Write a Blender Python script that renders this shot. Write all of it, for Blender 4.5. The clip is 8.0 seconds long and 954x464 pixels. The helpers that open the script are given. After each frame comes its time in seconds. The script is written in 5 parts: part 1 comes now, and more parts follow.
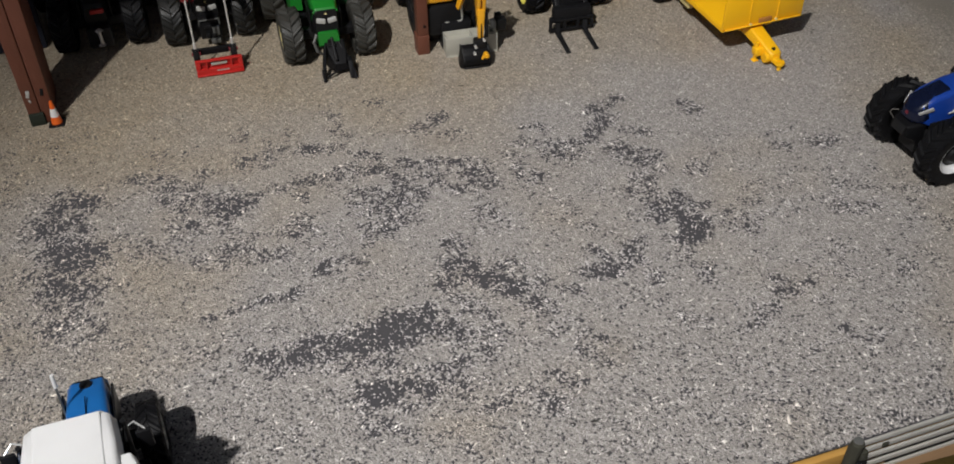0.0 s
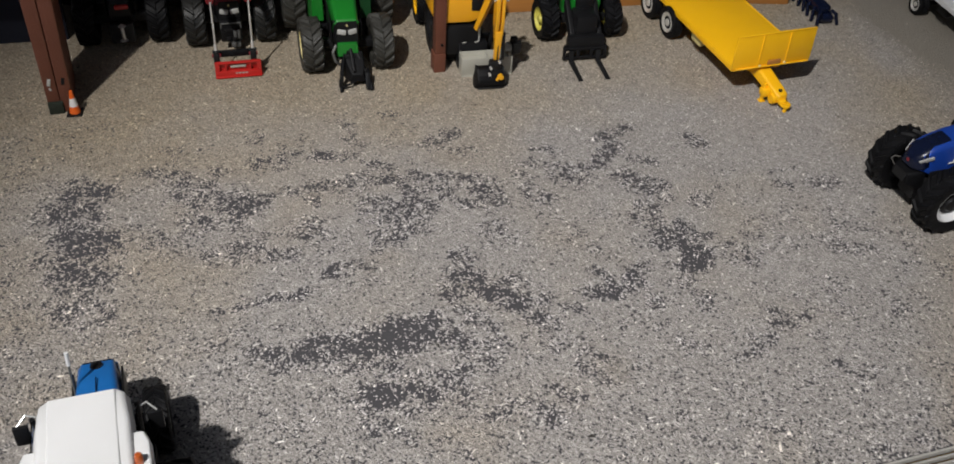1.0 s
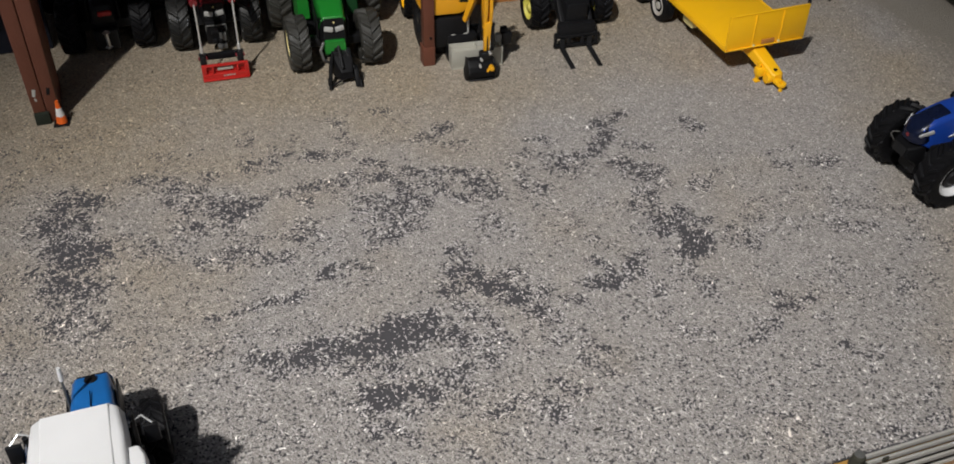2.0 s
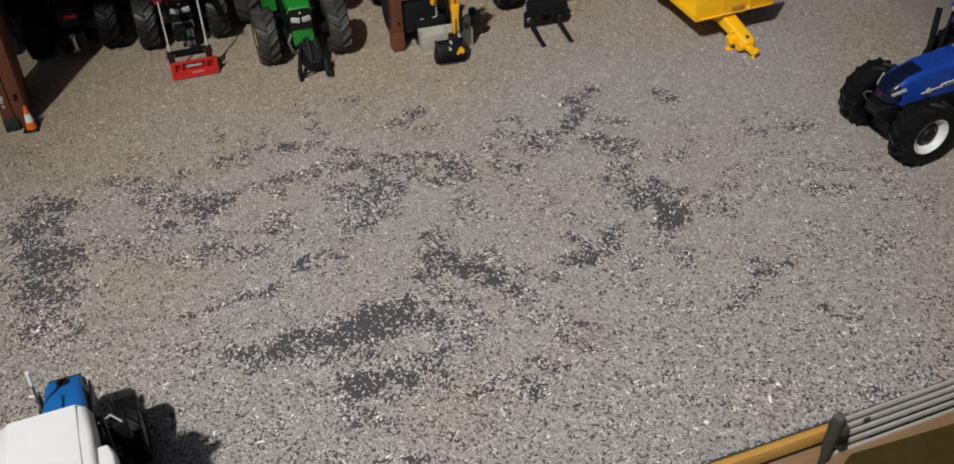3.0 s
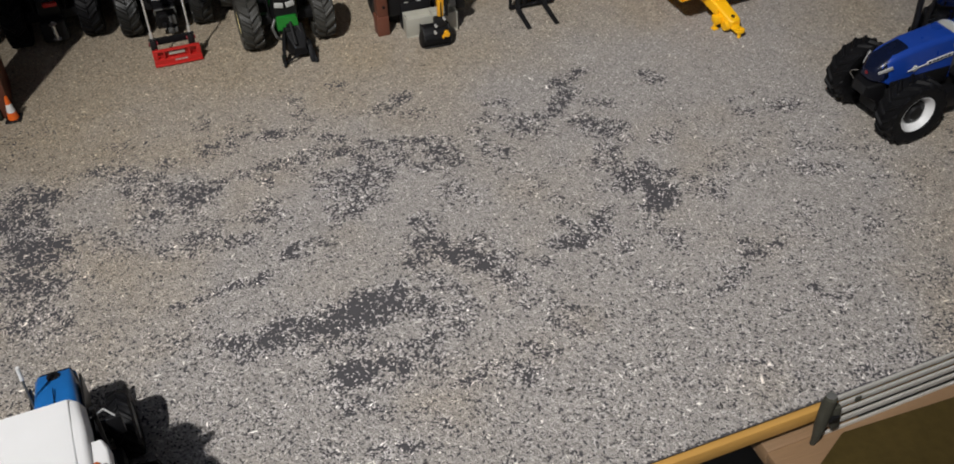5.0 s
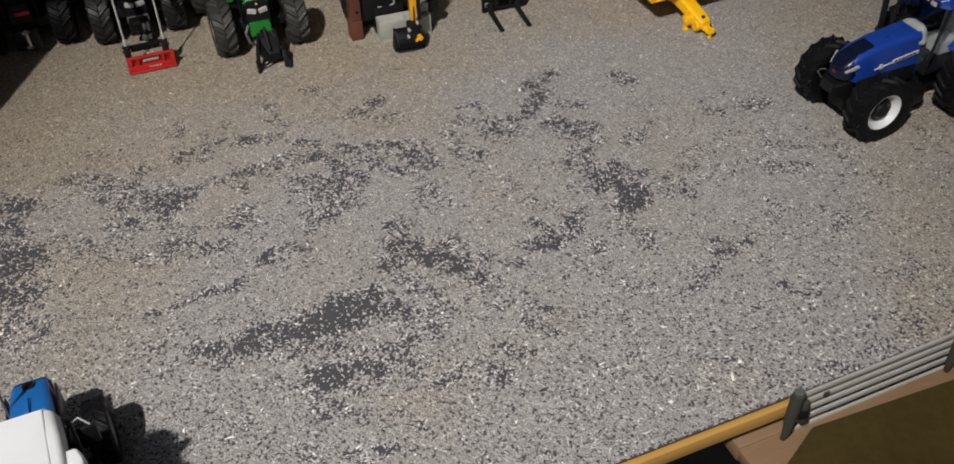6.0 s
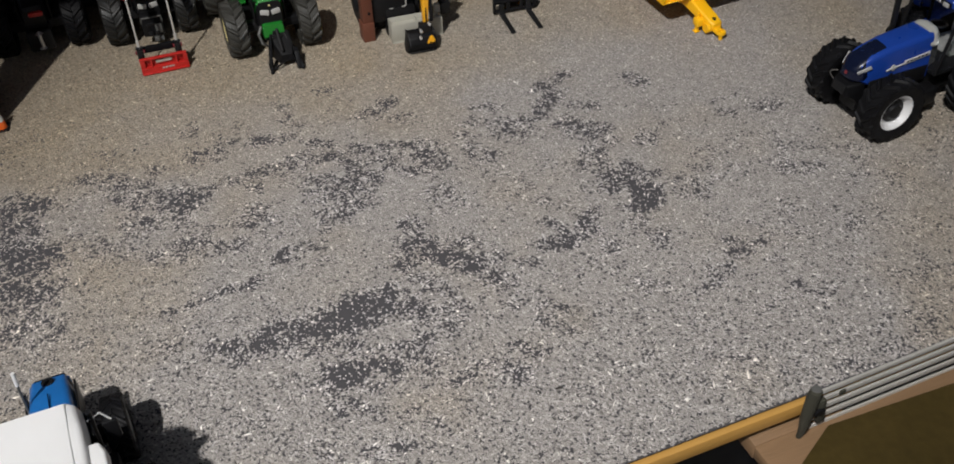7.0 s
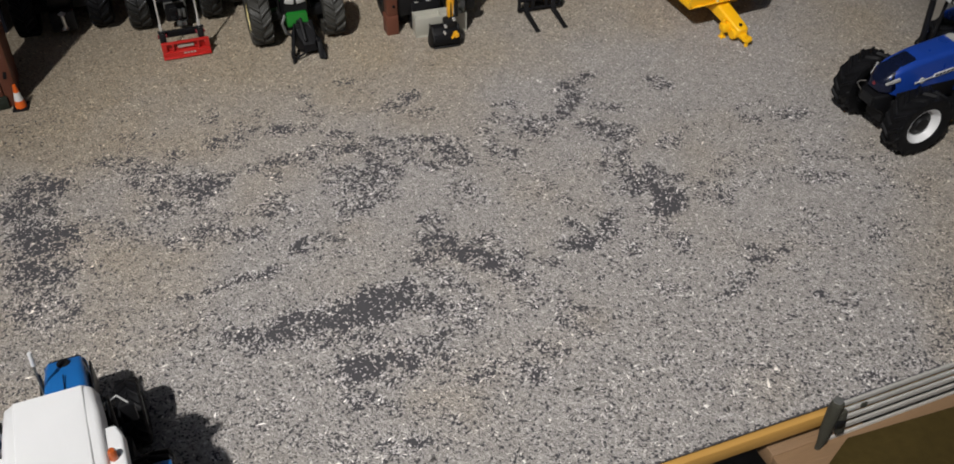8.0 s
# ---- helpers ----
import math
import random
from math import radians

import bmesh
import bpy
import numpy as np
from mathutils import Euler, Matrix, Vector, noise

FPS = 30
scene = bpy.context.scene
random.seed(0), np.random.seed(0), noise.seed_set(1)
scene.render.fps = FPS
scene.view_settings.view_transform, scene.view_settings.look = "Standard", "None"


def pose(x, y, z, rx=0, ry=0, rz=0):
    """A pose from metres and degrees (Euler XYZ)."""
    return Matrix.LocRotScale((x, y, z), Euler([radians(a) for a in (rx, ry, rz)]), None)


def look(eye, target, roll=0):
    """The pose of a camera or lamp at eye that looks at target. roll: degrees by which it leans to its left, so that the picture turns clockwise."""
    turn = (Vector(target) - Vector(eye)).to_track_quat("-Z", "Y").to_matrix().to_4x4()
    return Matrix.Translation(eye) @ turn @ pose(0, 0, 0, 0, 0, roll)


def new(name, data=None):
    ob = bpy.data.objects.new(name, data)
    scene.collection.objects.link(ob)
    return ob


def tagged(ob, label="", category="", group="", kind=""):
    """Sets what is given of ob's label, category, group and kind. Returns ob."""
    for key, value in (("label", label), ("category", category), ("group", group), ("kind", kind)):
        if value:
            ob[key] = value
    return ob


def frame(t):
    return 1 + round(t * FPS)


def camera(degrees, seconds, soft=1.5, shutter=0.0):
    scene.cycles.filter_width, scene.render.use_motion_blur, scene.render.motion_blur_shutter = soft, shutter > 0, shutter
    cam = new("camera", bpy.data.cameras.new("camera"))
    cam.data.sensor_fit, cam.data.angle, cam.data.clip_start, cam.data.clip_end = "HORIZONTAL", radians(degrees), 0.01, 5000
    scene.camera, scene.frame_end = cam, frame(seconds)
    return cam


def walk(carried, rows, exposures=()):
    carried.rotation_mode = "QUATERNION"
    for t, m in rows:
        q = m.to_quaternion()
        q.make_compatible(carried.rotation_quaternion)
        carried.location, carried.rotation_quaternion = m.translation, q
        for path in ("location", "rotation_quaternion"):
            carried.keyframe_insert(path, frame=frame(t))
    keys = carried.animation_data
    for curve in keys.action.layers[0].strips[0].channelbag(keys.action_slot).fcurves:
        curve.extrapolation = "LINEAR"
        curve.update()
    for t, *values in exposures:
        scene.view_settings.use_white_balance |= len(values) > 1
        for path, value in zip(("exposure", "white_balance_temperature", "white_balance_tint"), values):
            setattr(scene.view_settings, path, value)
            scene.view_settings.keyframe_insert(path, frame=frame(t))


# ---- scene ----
cam = camera(50.0, 8.0, soft=1.7)
RIG = [  # seconds, x, y, z, yaw, pitch, roll
    (0.0, 0.0244, -0.5357, 0.4518, 2.125, -40.925, -1.344),
    (0.5, 0.0107, -0.5493, 0.4567, 0.800, -39.675, 3.062),
    (1.0, 0.0089, -0.5536, 0.4522, 0.976, -39.223, 3.340),
    (1.2, 0.0110, -0.5586, 0.4493, 1.288, -39.096, 3.301),
    (2.3, 0.0134, -0.5413, 0.4472, 1.182, -39.818, -0.065),
    (2.5, 0.0195, -0.5445, 0.4503, 1.475, -39.785, -0.530),
    (3.0, 0.0300, -0.5436, 0.4415, 1.160, -40.345, -2.258),
    (3.5, 0.0315, -0.5461, 0.4463, -0.478, -40.872, -2.458),
    (4.0, 0.0229, -0.5427, 0.4449, -0.612, -41.004, -2.595),
    (4.2, 0.0260, -0.5453, 0.4442, -0.577, -40.968, -2.391),
    (5.3, 0.0271, -0.5391, 0.4406, 0.138, -41.585, -2.545),
    (5.5, 0.0301, -0.5404, 0.4392, -0.291, -41.455, -2.342),
    (6.0, 0.0333, -0.5432, 0.4479, -1.133, -41.560, -2.537),
    (6.5, 0.0259, -0.5452, 0.4447, -1.103, -41.286, -2.516),
    (7.0, 0.0240, -0.5475, 0.4459, -1.115, -41.185, -2.479),
    (7.5, 0.0184, -0.5439, 0.4378, -0.890, -41.089, -1.345),
    (8.0, 0.0126, -0.5447, 0.4405, -0.914, -41.116, -0.396),
]

def aim(x, y, z, yaw, pitch, roll):
    return pose(x, y, z, 0, 0, yaw) @ pose(0, 0, 0, 90 + pitch, 0, 0) @ pose(0, 0, 0, 0, 0, roll)


walk(cam, [(row[0], aim(*row[1:])) for row in RIG])

# ---- room light ----
world = bpy.data.worlds.new("room")
world.use_nodes = True
world.node_tree.nodes["Background"].inputs[0].default_value = (0.9, 0.95, 1.0, 1)
world.node_tree.nodes["Background"].inputs[1].default_value = 0.01
scene.world = world
# a ceiling lamp: its bare spill, and a beam added to brighten the middle
for kind, power in (("SPOT", 224.0), ("POINT", 29.5)):
    bulb = bpy.data.lights.new("ceiling_lamp", kind)
    bulb.energy, bulb.shadow_soft_size, bulb.color = power, 0.032, (1.0, 0.972, 0.936)
    if kind == "SPOT":
        bulb.spot_size, bulb.spot_blend = radians(25.0), 1.0
    new("ceiling_lamp", bulb).matrix_basis = look((-0.58, -1.43, 1.95), (0.025, -0.005, 0.0))
scene.view_settings.exposure = 0.0

# ---- materials ----


def material(name, colour, rough=0.5, metal=0.0, spread=0.12, scale=60.0, bump=0.0, coat=0.0, grain=0.0, stretch=(1, 1, 1), spec=0.5):
    """Paint, plastic, rubber or metal with a mottled colour at two scales, uneven gloss and fine relief."""
    mat = bpy.data.materials.new(name)
    mat.use_nodes = True
    nodes, links = mat.node_tree.nodes, mat.node_tree.links
    bsdf = nodes["Principled BSDF"]
    coord = nodes.new("ShaderNodeTexCoord")
    big, small = nodes.new("ShaderNodeTexNoise"), nodes.new("ShaderNodeTexNoise")
    big.inputs["Scale"].default_value, small.inputs["Scale"].default_value = scale, scale * 14
    big.inputs["Detail"].default_value, small.inputs["Detail"].default_value = 4, 3
    place = nodes.new("ShaderNodeMapping")
    place.inputs["Scale"].default_value = stretch
    links.new(coord.outputs["Object"], place.inputs["Vector"])
    links.new(place.outputs["Vector"], big.inputs["Vector"])
    links.new(place.outputs["Vector"], small.inputs["Vector"])
    ramp = nodes.new("ShaderNodeMix")
    ramp.data_type = "RGBA"
    ramp.inputs["A"].default_value = (*[c * (1 - spread) for c in colour], 1)
    ramp.inputs["B"].default_value = (*[min(1, c * (1 + spread)) for c in colour], 1)
    total = nodes.new("ShaderNodeMath")
    total.operation = "MULTIPLY_ADD"
    total.inputs[1].default_value = grain
    links.new(small.outputs["Fac"], total.inputs[0])
    links.new(big.outputs["Fac"], total.inputs[2])
    links.new(total.outputs[0], ramp.inputs["Factor"])
    out = ramp.outputs["Result"]
    links.new(out, bsdf.inputs["Base Color"])
    gloss = nodes.new("ShaderNodeMapRange")
    gloss.inputs["To Min"].default_value, gloss.inputs["To Max"].default_value = max(0.02, rough - 0.12), min(1, rough + 0.12)
    links.new(big.outputs["Fac"], gloss.inputs["Value"])
    links.new(gloss.outputs["Result"], bsdf.inputs["Roughness"])
    bsdf.inputs["Metallic"].default_value = metal
    bsdf.inputs["Coat Weight"].default_value = coat
    bsdf.inputs["Specular IOR Level"].default_value = spec
    if bump:
        relief = nodes.new("ShaderNodeBump")
        relief.inputs["Strength"].default_value, relief.inputs["Distance"].default_value = bump, 0.0006
        links.new(small.outputs["Fac"], relief.inputs["Height"])
        links.new(relief.outputs["Normal"], bsdf.inputs["Normal"])
    return mat


GREEN = material("green_paint", (0.012, 0.20, 0.022), 0.35, coat=0.3)
GREEN_SHADED = material("shaded_green_paint", (0.010, 0.06, 0.018), 0.5)
YELLOW = material("yellow_paint", (1.0, 0.52, 0.004), 0.5, spread=0.05, coat=0.1)
ORANGE_YELLOW = material("amber_yellow_paint", (0.84, 0.40, 0.014), 0.33, spread=0.08, coat=0.3)
RED = material("red_paint", (0.48, 0.018, 0.014), 0.4, coat=0.2)
MAROON = material("maroon_paint", (0.20, 0.010, 0.016), 0.35, coat=0.4)
BLUE = material("blue_paint", (0.010, 0.050, 0.31), 0.3, coat=0.4)
BLUE_LIGHT = material("light_blue_paint", (0.010, 0.135, 0.42), 0.42, coat=0.2)
NAVY = material("navy_plastic", (0.004, 0.007, 0.024), 0.25)
NAVY_MATT = material("navy_board", (0.008, 0.010, 0.022), 0.85, bump=0.4)
WHITE = material("white_plastic", (0.74, 0.74, 0.74), 0.42, spread=0.04)
RUBBER = material("black_rubber", (0.006, 0.006, 0.007), 0.55, spread=0.3, bump=0.3, spec=0.16)
RUBBER_MID = material("faded_rubber", (0.014, 0.014, 0.013), 0.5, spread=0.4, bump=0.3)
RUBBER_GREY = material("dusty_rubber", (0.040, 0.039, 0.034), 0.5, spread=0.4, bump=0.3)
BLACK = material("black_plastic", (0.009, 0.009, 0.010), 0.42, spread=0.25, spec=0.22)
IRON = material("dark_iron", (0.014, 0.014, 0.015), 0.5, metal=0.2, spread=0.3, spec=0.25)
CHROME = material("chrome", (0.80, 0.80, 0.78), 0.22, metal=0.55)
GREY_DARK = material("dark_grey_metal", (0.10, 0.10, 0.095), 0.5, spread=0.3)
STEEL_DULL = material("dull_steel", (0.30, 0.29, 0.27), 0.4, metal=0.6, spread=0.2)
CREAM = material("cream_rim", (0.72, 0.62, 0.28), 0.5)
YELLOW_RIM = material("yellow_rim", (0.62, 0.56, 0.10), 0.5)
SILVER = material("silver_rim", (0.74, 0.72, 0.67), 0.3, metal=0.45)
GREY_LIGHT = material("light_grey_plastic", (0.42, 0.42, 0.39), 0.6)
GREY_METAL = material("grey_cast_metal", (0.46, 0.45, 0.39), 0.5, metal=0.2, bump=0.3)
LENS = material("lamp_lens", (0.46, 0.46, 0.44), 0.15, coat=0.6)
AMBER = material("amber_lens", (0.42, 0.09, 0.02), 0.3, coat=0.5)
ORANGE = material("orange_plastic", (0.80, 0.13, 0.012), 0.45)
STEEL_BROWN = material("red_oxide_steel", (0.130, 0.043, 0.024), 0.6, spread=0.25, scale=40, bump=0.4, grain=0.3)
MOSS = material("moss_green_paint", (0.012, 0.018, 0.010), 0.8, spread=0.35, bump=0.5)
PINE = material("varnished_pine", (0.48, 0.265, 0.068), 0.42, spread=0.30, scale=90, grain=0.3, stretch=(0.05, 1, 1))
PINE_RAW = material("raw_pine", (0.21, 0.128, 0.068), 0.6, bump=0.4, spread=0.36, scale=70, grain=0.4, stretch=(0.06, 1, 1))
PLANK = material("orange_board", (0.40, 0.17, 0.04), 0.5, spread=0.3, scale=60, grain=0.4, stretch=(0.06, 1, 1))
SLAT = material("weathered_slat", (0.34, 0.325, 0.30), 0.8, spread=0.35, scale=160, bump=0.5, grain=0.6, stretch=(0.10, 1, 1))
POST_WOOD = material("weathered_dark_post", (0.034, 0.033, 0.023), 0.85, spread=0.4, scale=120, bump=0.6, grain=0.5)
DARK_BROWN = material("dark_brown_cover", (0.044, 0.031, 0.009), 0.95, spec=0.1, spread=0.65, scale=14, bump=0.8, grain=0.5)
PAINT_WALL = material("wall_paint", (0.50, 0.54, 0.62), 0.9, spread=0.04, scale=3)
CARPET = material("carpet", (0.16, 0.14, 0.12), 0.95, spread=0.2, scale=8, bump=0.4)
DARK_VOID = material("dark_board", (0.02, 0.016, 0.012), 0.9, spread=0.3)


def glass(name, tint):
    mat = bpy.data.materials.new(name)
    mat.use_nodes = True
    bsdf = mat.node_tree.nodes["Principled BSDF"]
    bsdf.inputs["Base Color"].default_value = (*tint, 1)
    bsdf.inputs["Transmission Weight"].default_value = 1
    bsdf.inputs["Roughness"].default_value = 0.06
    bsdf.inputs["IOR"].default_value = 1.1
    return mat


GLASS = glass("cab_glazing", (0.75, 0.78, 0.82))

# ---- mesh helpers ----


def part(name, bm, mat, parent=None, label="", smooth=32):
    mesh = bpy.data.meshes.new(name)
    bmesh.ops.recalc_face_normals(bm, faces=bm.faces)
    bm.to_mesh(mesh)
    bm.free()
    mesh.materials.append(mat)
    mesh.shade_smooth()
    mesh.set_sharp_from_angle(angle=radians(smooth))
    ob = new(name, mesh)
    ob.parent = parent
    if label:
        tagged(ob, label)
    return ob


def thing(name, m, label, category, group="", kind=""):
    ob = new(name)
    ob.empty_display_size = 0.01
    ob.matrix_basis = m
    return tagged(ob, label, category, group, kind)


def box(size, at=(0, 0, 0), bevel=0.0006, rot=(0, 0, 0), bm=None, taper=1.0):
    """A bevelled block; taper narrows its top."""
    bm = bm or bmesh.new()
    made = bmesh.ops.create_cube(bm, size=1)["verts"]
    for v in made:
        k = taper if v.co.z > 0 else 1
        v.co = Vector((v.co.x * size[0] * k, v.co.y * size[1] * k, v.co.z * size[2]))
    if bevel:
        edges = list({e for v in made for e in v.link_edges})
        res = bmesh.ops.bevel(bm, geom=edges, offset=min(bevel, 0.45 * min(size)), segments=2, affect="EDGES", profile=0.5)
        made = list({v for f in res["faces"] for v in f.verts} | {v for v in made if v.is_valid})
    bmesh.ops.transform(bm, matrix=pose(*at, *rot), verts=made)
    return bm


def rod(a, b, r, r2=None, n=12, bm=None):
    """A round bar from a to b."""
    bm = bm or bmesh.new()
    a, b = Vector(a), Vector(b)
    made = bmesh.ops.create_cone(bm, cap_ends=True, segments=n, radius1=r, radius2=r if r2 is None else r2, depth=(b - a).length)["verts"]
    turn = (b - a).to_track_quat("Z", "Y").to_matrix().to_4x4()
    bmesh.ops.transform(bm, matrix=Matrix.Translation((a + b) / 2) @ turn, verts=made)
    return bm


def bent(points, r, n=8, bm=None):
    """A bent bar through the points."""
    bm = bm or bmesh.new()
    for a, b in zip(points, points[1:]):
        rod(a, b, r, n=n, bm=bm)
        ball = bmesh.ops.create_uvsphere(bm, u_segments=n, v_segments=6, radius=r)["verts"]
        bmesh.ops.translate(bm, vec=b, verts=ball)
    return bm


def lathe(profile, n=40, bm=None, axis="x", at=(0, 0, 0), caps=True):
    """Turns rows of (along the axis, radius) round that axis."""
    bm = bm or bmesh.new()
    rings = []
    for along, r in profile:
        ring = []
        for k in range(n):
            c, s = math.cos(2 * math.pi * k / n) * r, math.sin(2 * math.pi * k / n) * r
            co = (along, c, s) if axis == "x" else (c, s, along) if axis == "z" else (c, along, s)
            ring.append(bm.verts.new(Vector(co) + Vector(at)))
        rings.append(ring)
    for p, q in zip(rings, rings[1:]):
        for k in range(n):
            bm.faces.new((p[k], p[(k + 1) % n], q[(k + 1) % n], q[k]))
    for ring in (rings[0], rings[-1]):
        if caps and (ring[0].co - ring[n // 2].co).length > 1e-5:
            bm.faces.new(ring)
    return bm


def loft(sections, bm=None, corner=4):
    """A skin through rounded oblongs. Each: y, x centre, half width, bottom z, top z, corner radius (top), top narrowing."""
    bm = bm or bmesh.new()
    rings = []
    for y, xc, hw, z0, z1, r, narrow, *low in sections:
        ring = []
        r = min(r, hw * 0.95, (z1 - z0) * 0.48)
        rb = min(low[0], hw * 0.9) if low else r * 0.4
        for cx, cz, start, rr in ((hw - rb, z0 + rb, -90, rb), (hw * narrow - r, z1 - r, 0, r), (-hw * narrow + r, z1 - r, 90, r), (-hw + rb, z0 + rb, 180, rb)):
            for k in range(corner + 1):
                a = radians(start + 90 * k / corner)
                ring.append(bm.verts.new((xc + cx + rr * math.cos(a), y, cz + rr * math.sin(a))))
        rings.append(ring)
    n = len(rings[0])
    for p, q in zip(rings, rings[1:]):
        for k in range(n):
            bm.faces.new((p[k], p[(k + 1) % n], q[(k + 1) % n], q[k]))
    bm.faces.new(rings[0])
    bm.faces.new(rings[-1])
    return bm


def prism(outline, x0, x1, bm=None, bevel=0.0005):
    """An outline of (y, z) made thick from x0 to x1."""
    bm = bm or bmesh.new()
    a = [bm.verts.new((x0, y, z)) for y, z in outline]
    b = [bm.verts.new((x1, y, z)) for y, z in outline]
    n = len(a)
    faces = [bm.faces.new(a), bm.faces.new(b[::-1])]
    faces += [bm.faces.new((a[k], b[k], b[(k + 1) % n], a[(k + 1) % n])) for k in range(n)]
    if bevel:
        edges = list({e for f in faces for e in f.edges})
        bmesh.ops.bevel(bm, geom=edges, offset=bevel, segments=2, affect="EDGES", profile=0.5)
    return bm


def panel(corners, thick, bm=None):
    """A thin pane through four corners."""
    bm = bm or bmesh.new()
    c = [Vector(p) for p in corners]
    n = (c[1] - c[0]).cross(c[3] - c[0]).normalized() * thick / 2
    a, b = [bm.verts.new(p + n) for p in c], [bm.verts.new(p - n) for p in c]
    bm.faces.new(a), bm.faces.new(b[::-1])
    for k in range(4):
        bm.faces.new((a[k], b[k], b[(k + 1) % 4], a[(k + 1) % 4]))
    return bm


# ---- wheels and tractors ----


def tyre_mesh(r, w, lugs, deep=0.0017):
    """A tyre whose chevron lugs rise from the carcass in one skin."""
    h, n = w / 2, lugs * 12
    wall = [(-h * 0.62, r * 0.53), (-h * 0.90, r * 0.58), (-h, r * 0.72), (-h * 0.98, r * 0.87)]
    across = (-0.92, -0.84, -0.66, -0.5, -0.34, -0.18, -0.04, 0.04, 0.18, 0.34, 0.5, 0.66, 0.84, 0.92)
    bm, rings = bmesh.new(), []
    rows = [(x, q, None) for x, q in wall] + [(h * s, 0, s) for s in across] + [(-x, q, None) for x, q in wall[::-1]]
    for x, q, s in rows:
        ring = []
        skew = 0.85 * (0.92 if s is None else abs(s))
        for k in range(n):
            rad = q
            if s is not None:
                slot = (k / 12 + (0.5 if s > 0 else 0)) % 1.0
                rise = max(0.0, min(1.0, slot / 0.10, (0.46 - slot) / 0.10))
                rad = r - (0.065 * r if abs(s) > 0.85 else 0.012 * r * s * s) - deep * (1 - rise)
            a = 2 * math.pi * (k / 12 - skew) / lugs
            ring.append(bm.verts.new((x, rad * math.cos(a), rad * math.sin(a))))
        rings.append(ring)
    for p, q in zip(rings, rings[1:] + rings[:1]):
        for k in range(n):
            bm.faces.new((p[k], p[(k + 1) % n], q[(k + 1) % n], q[k]))
    return bm


def rim_mesh(r, w, side):
    """A dished rim with its open face towards side, and a hub."""
    h = w / 2 * side
    return lathe([(h * 0.60, r * 0.575), (h * 0.82, r * 0.575), (h * 0.86, r * 0.545), (h * 0.66, r * 0.49), (h * 0.24, r * 0.40), (h * 0.10, r * 0.28), (h * 0.12, r * 0.02)], 40, caps=False)


def wheel(parent, x, y, r, w, side, rubber, rim, lugs, hub_mat=None, hub_r=0.30, steer=0.0, deep=0.0017):
    holder = part("wheel", rim_mesh(r, w, side), rim, parent, "")
    holder.location = (x, y, r)
    t = part("tyre", tyre_mesh(r, w, lugs, deep), rubber, holder, "", 40)
    rise = 0.75 if hub_mat else 1.0
    hub = part("hub", lathe([(0.05 * w * side, r * hub_r), ((0.05 + 0.19 * rise) * w * side, r * hub_r), ((0.05 + 0.25 * rise) * w * side, r * hub_r * 0.7), ((0.05 + 0.37 * rise) * w * side, r * hub_r * 0.55),
                             ((0.05 + 0.40 * rise) * w * side, r * 0.02)], 24), hub_mat or rim, holder)
    turn = random.uniform(0, 6.28)
    holder.rotation_euler = (turn, 0, radians(steer))
    part("inner_disc", lathe([(-0.16 * w * side, r * 0.02), (-0.16 * w * side, r * 0.45), (-0.20 * w * side, r * 0.545)], 32), hub_mat or rim, holder)
    return holder


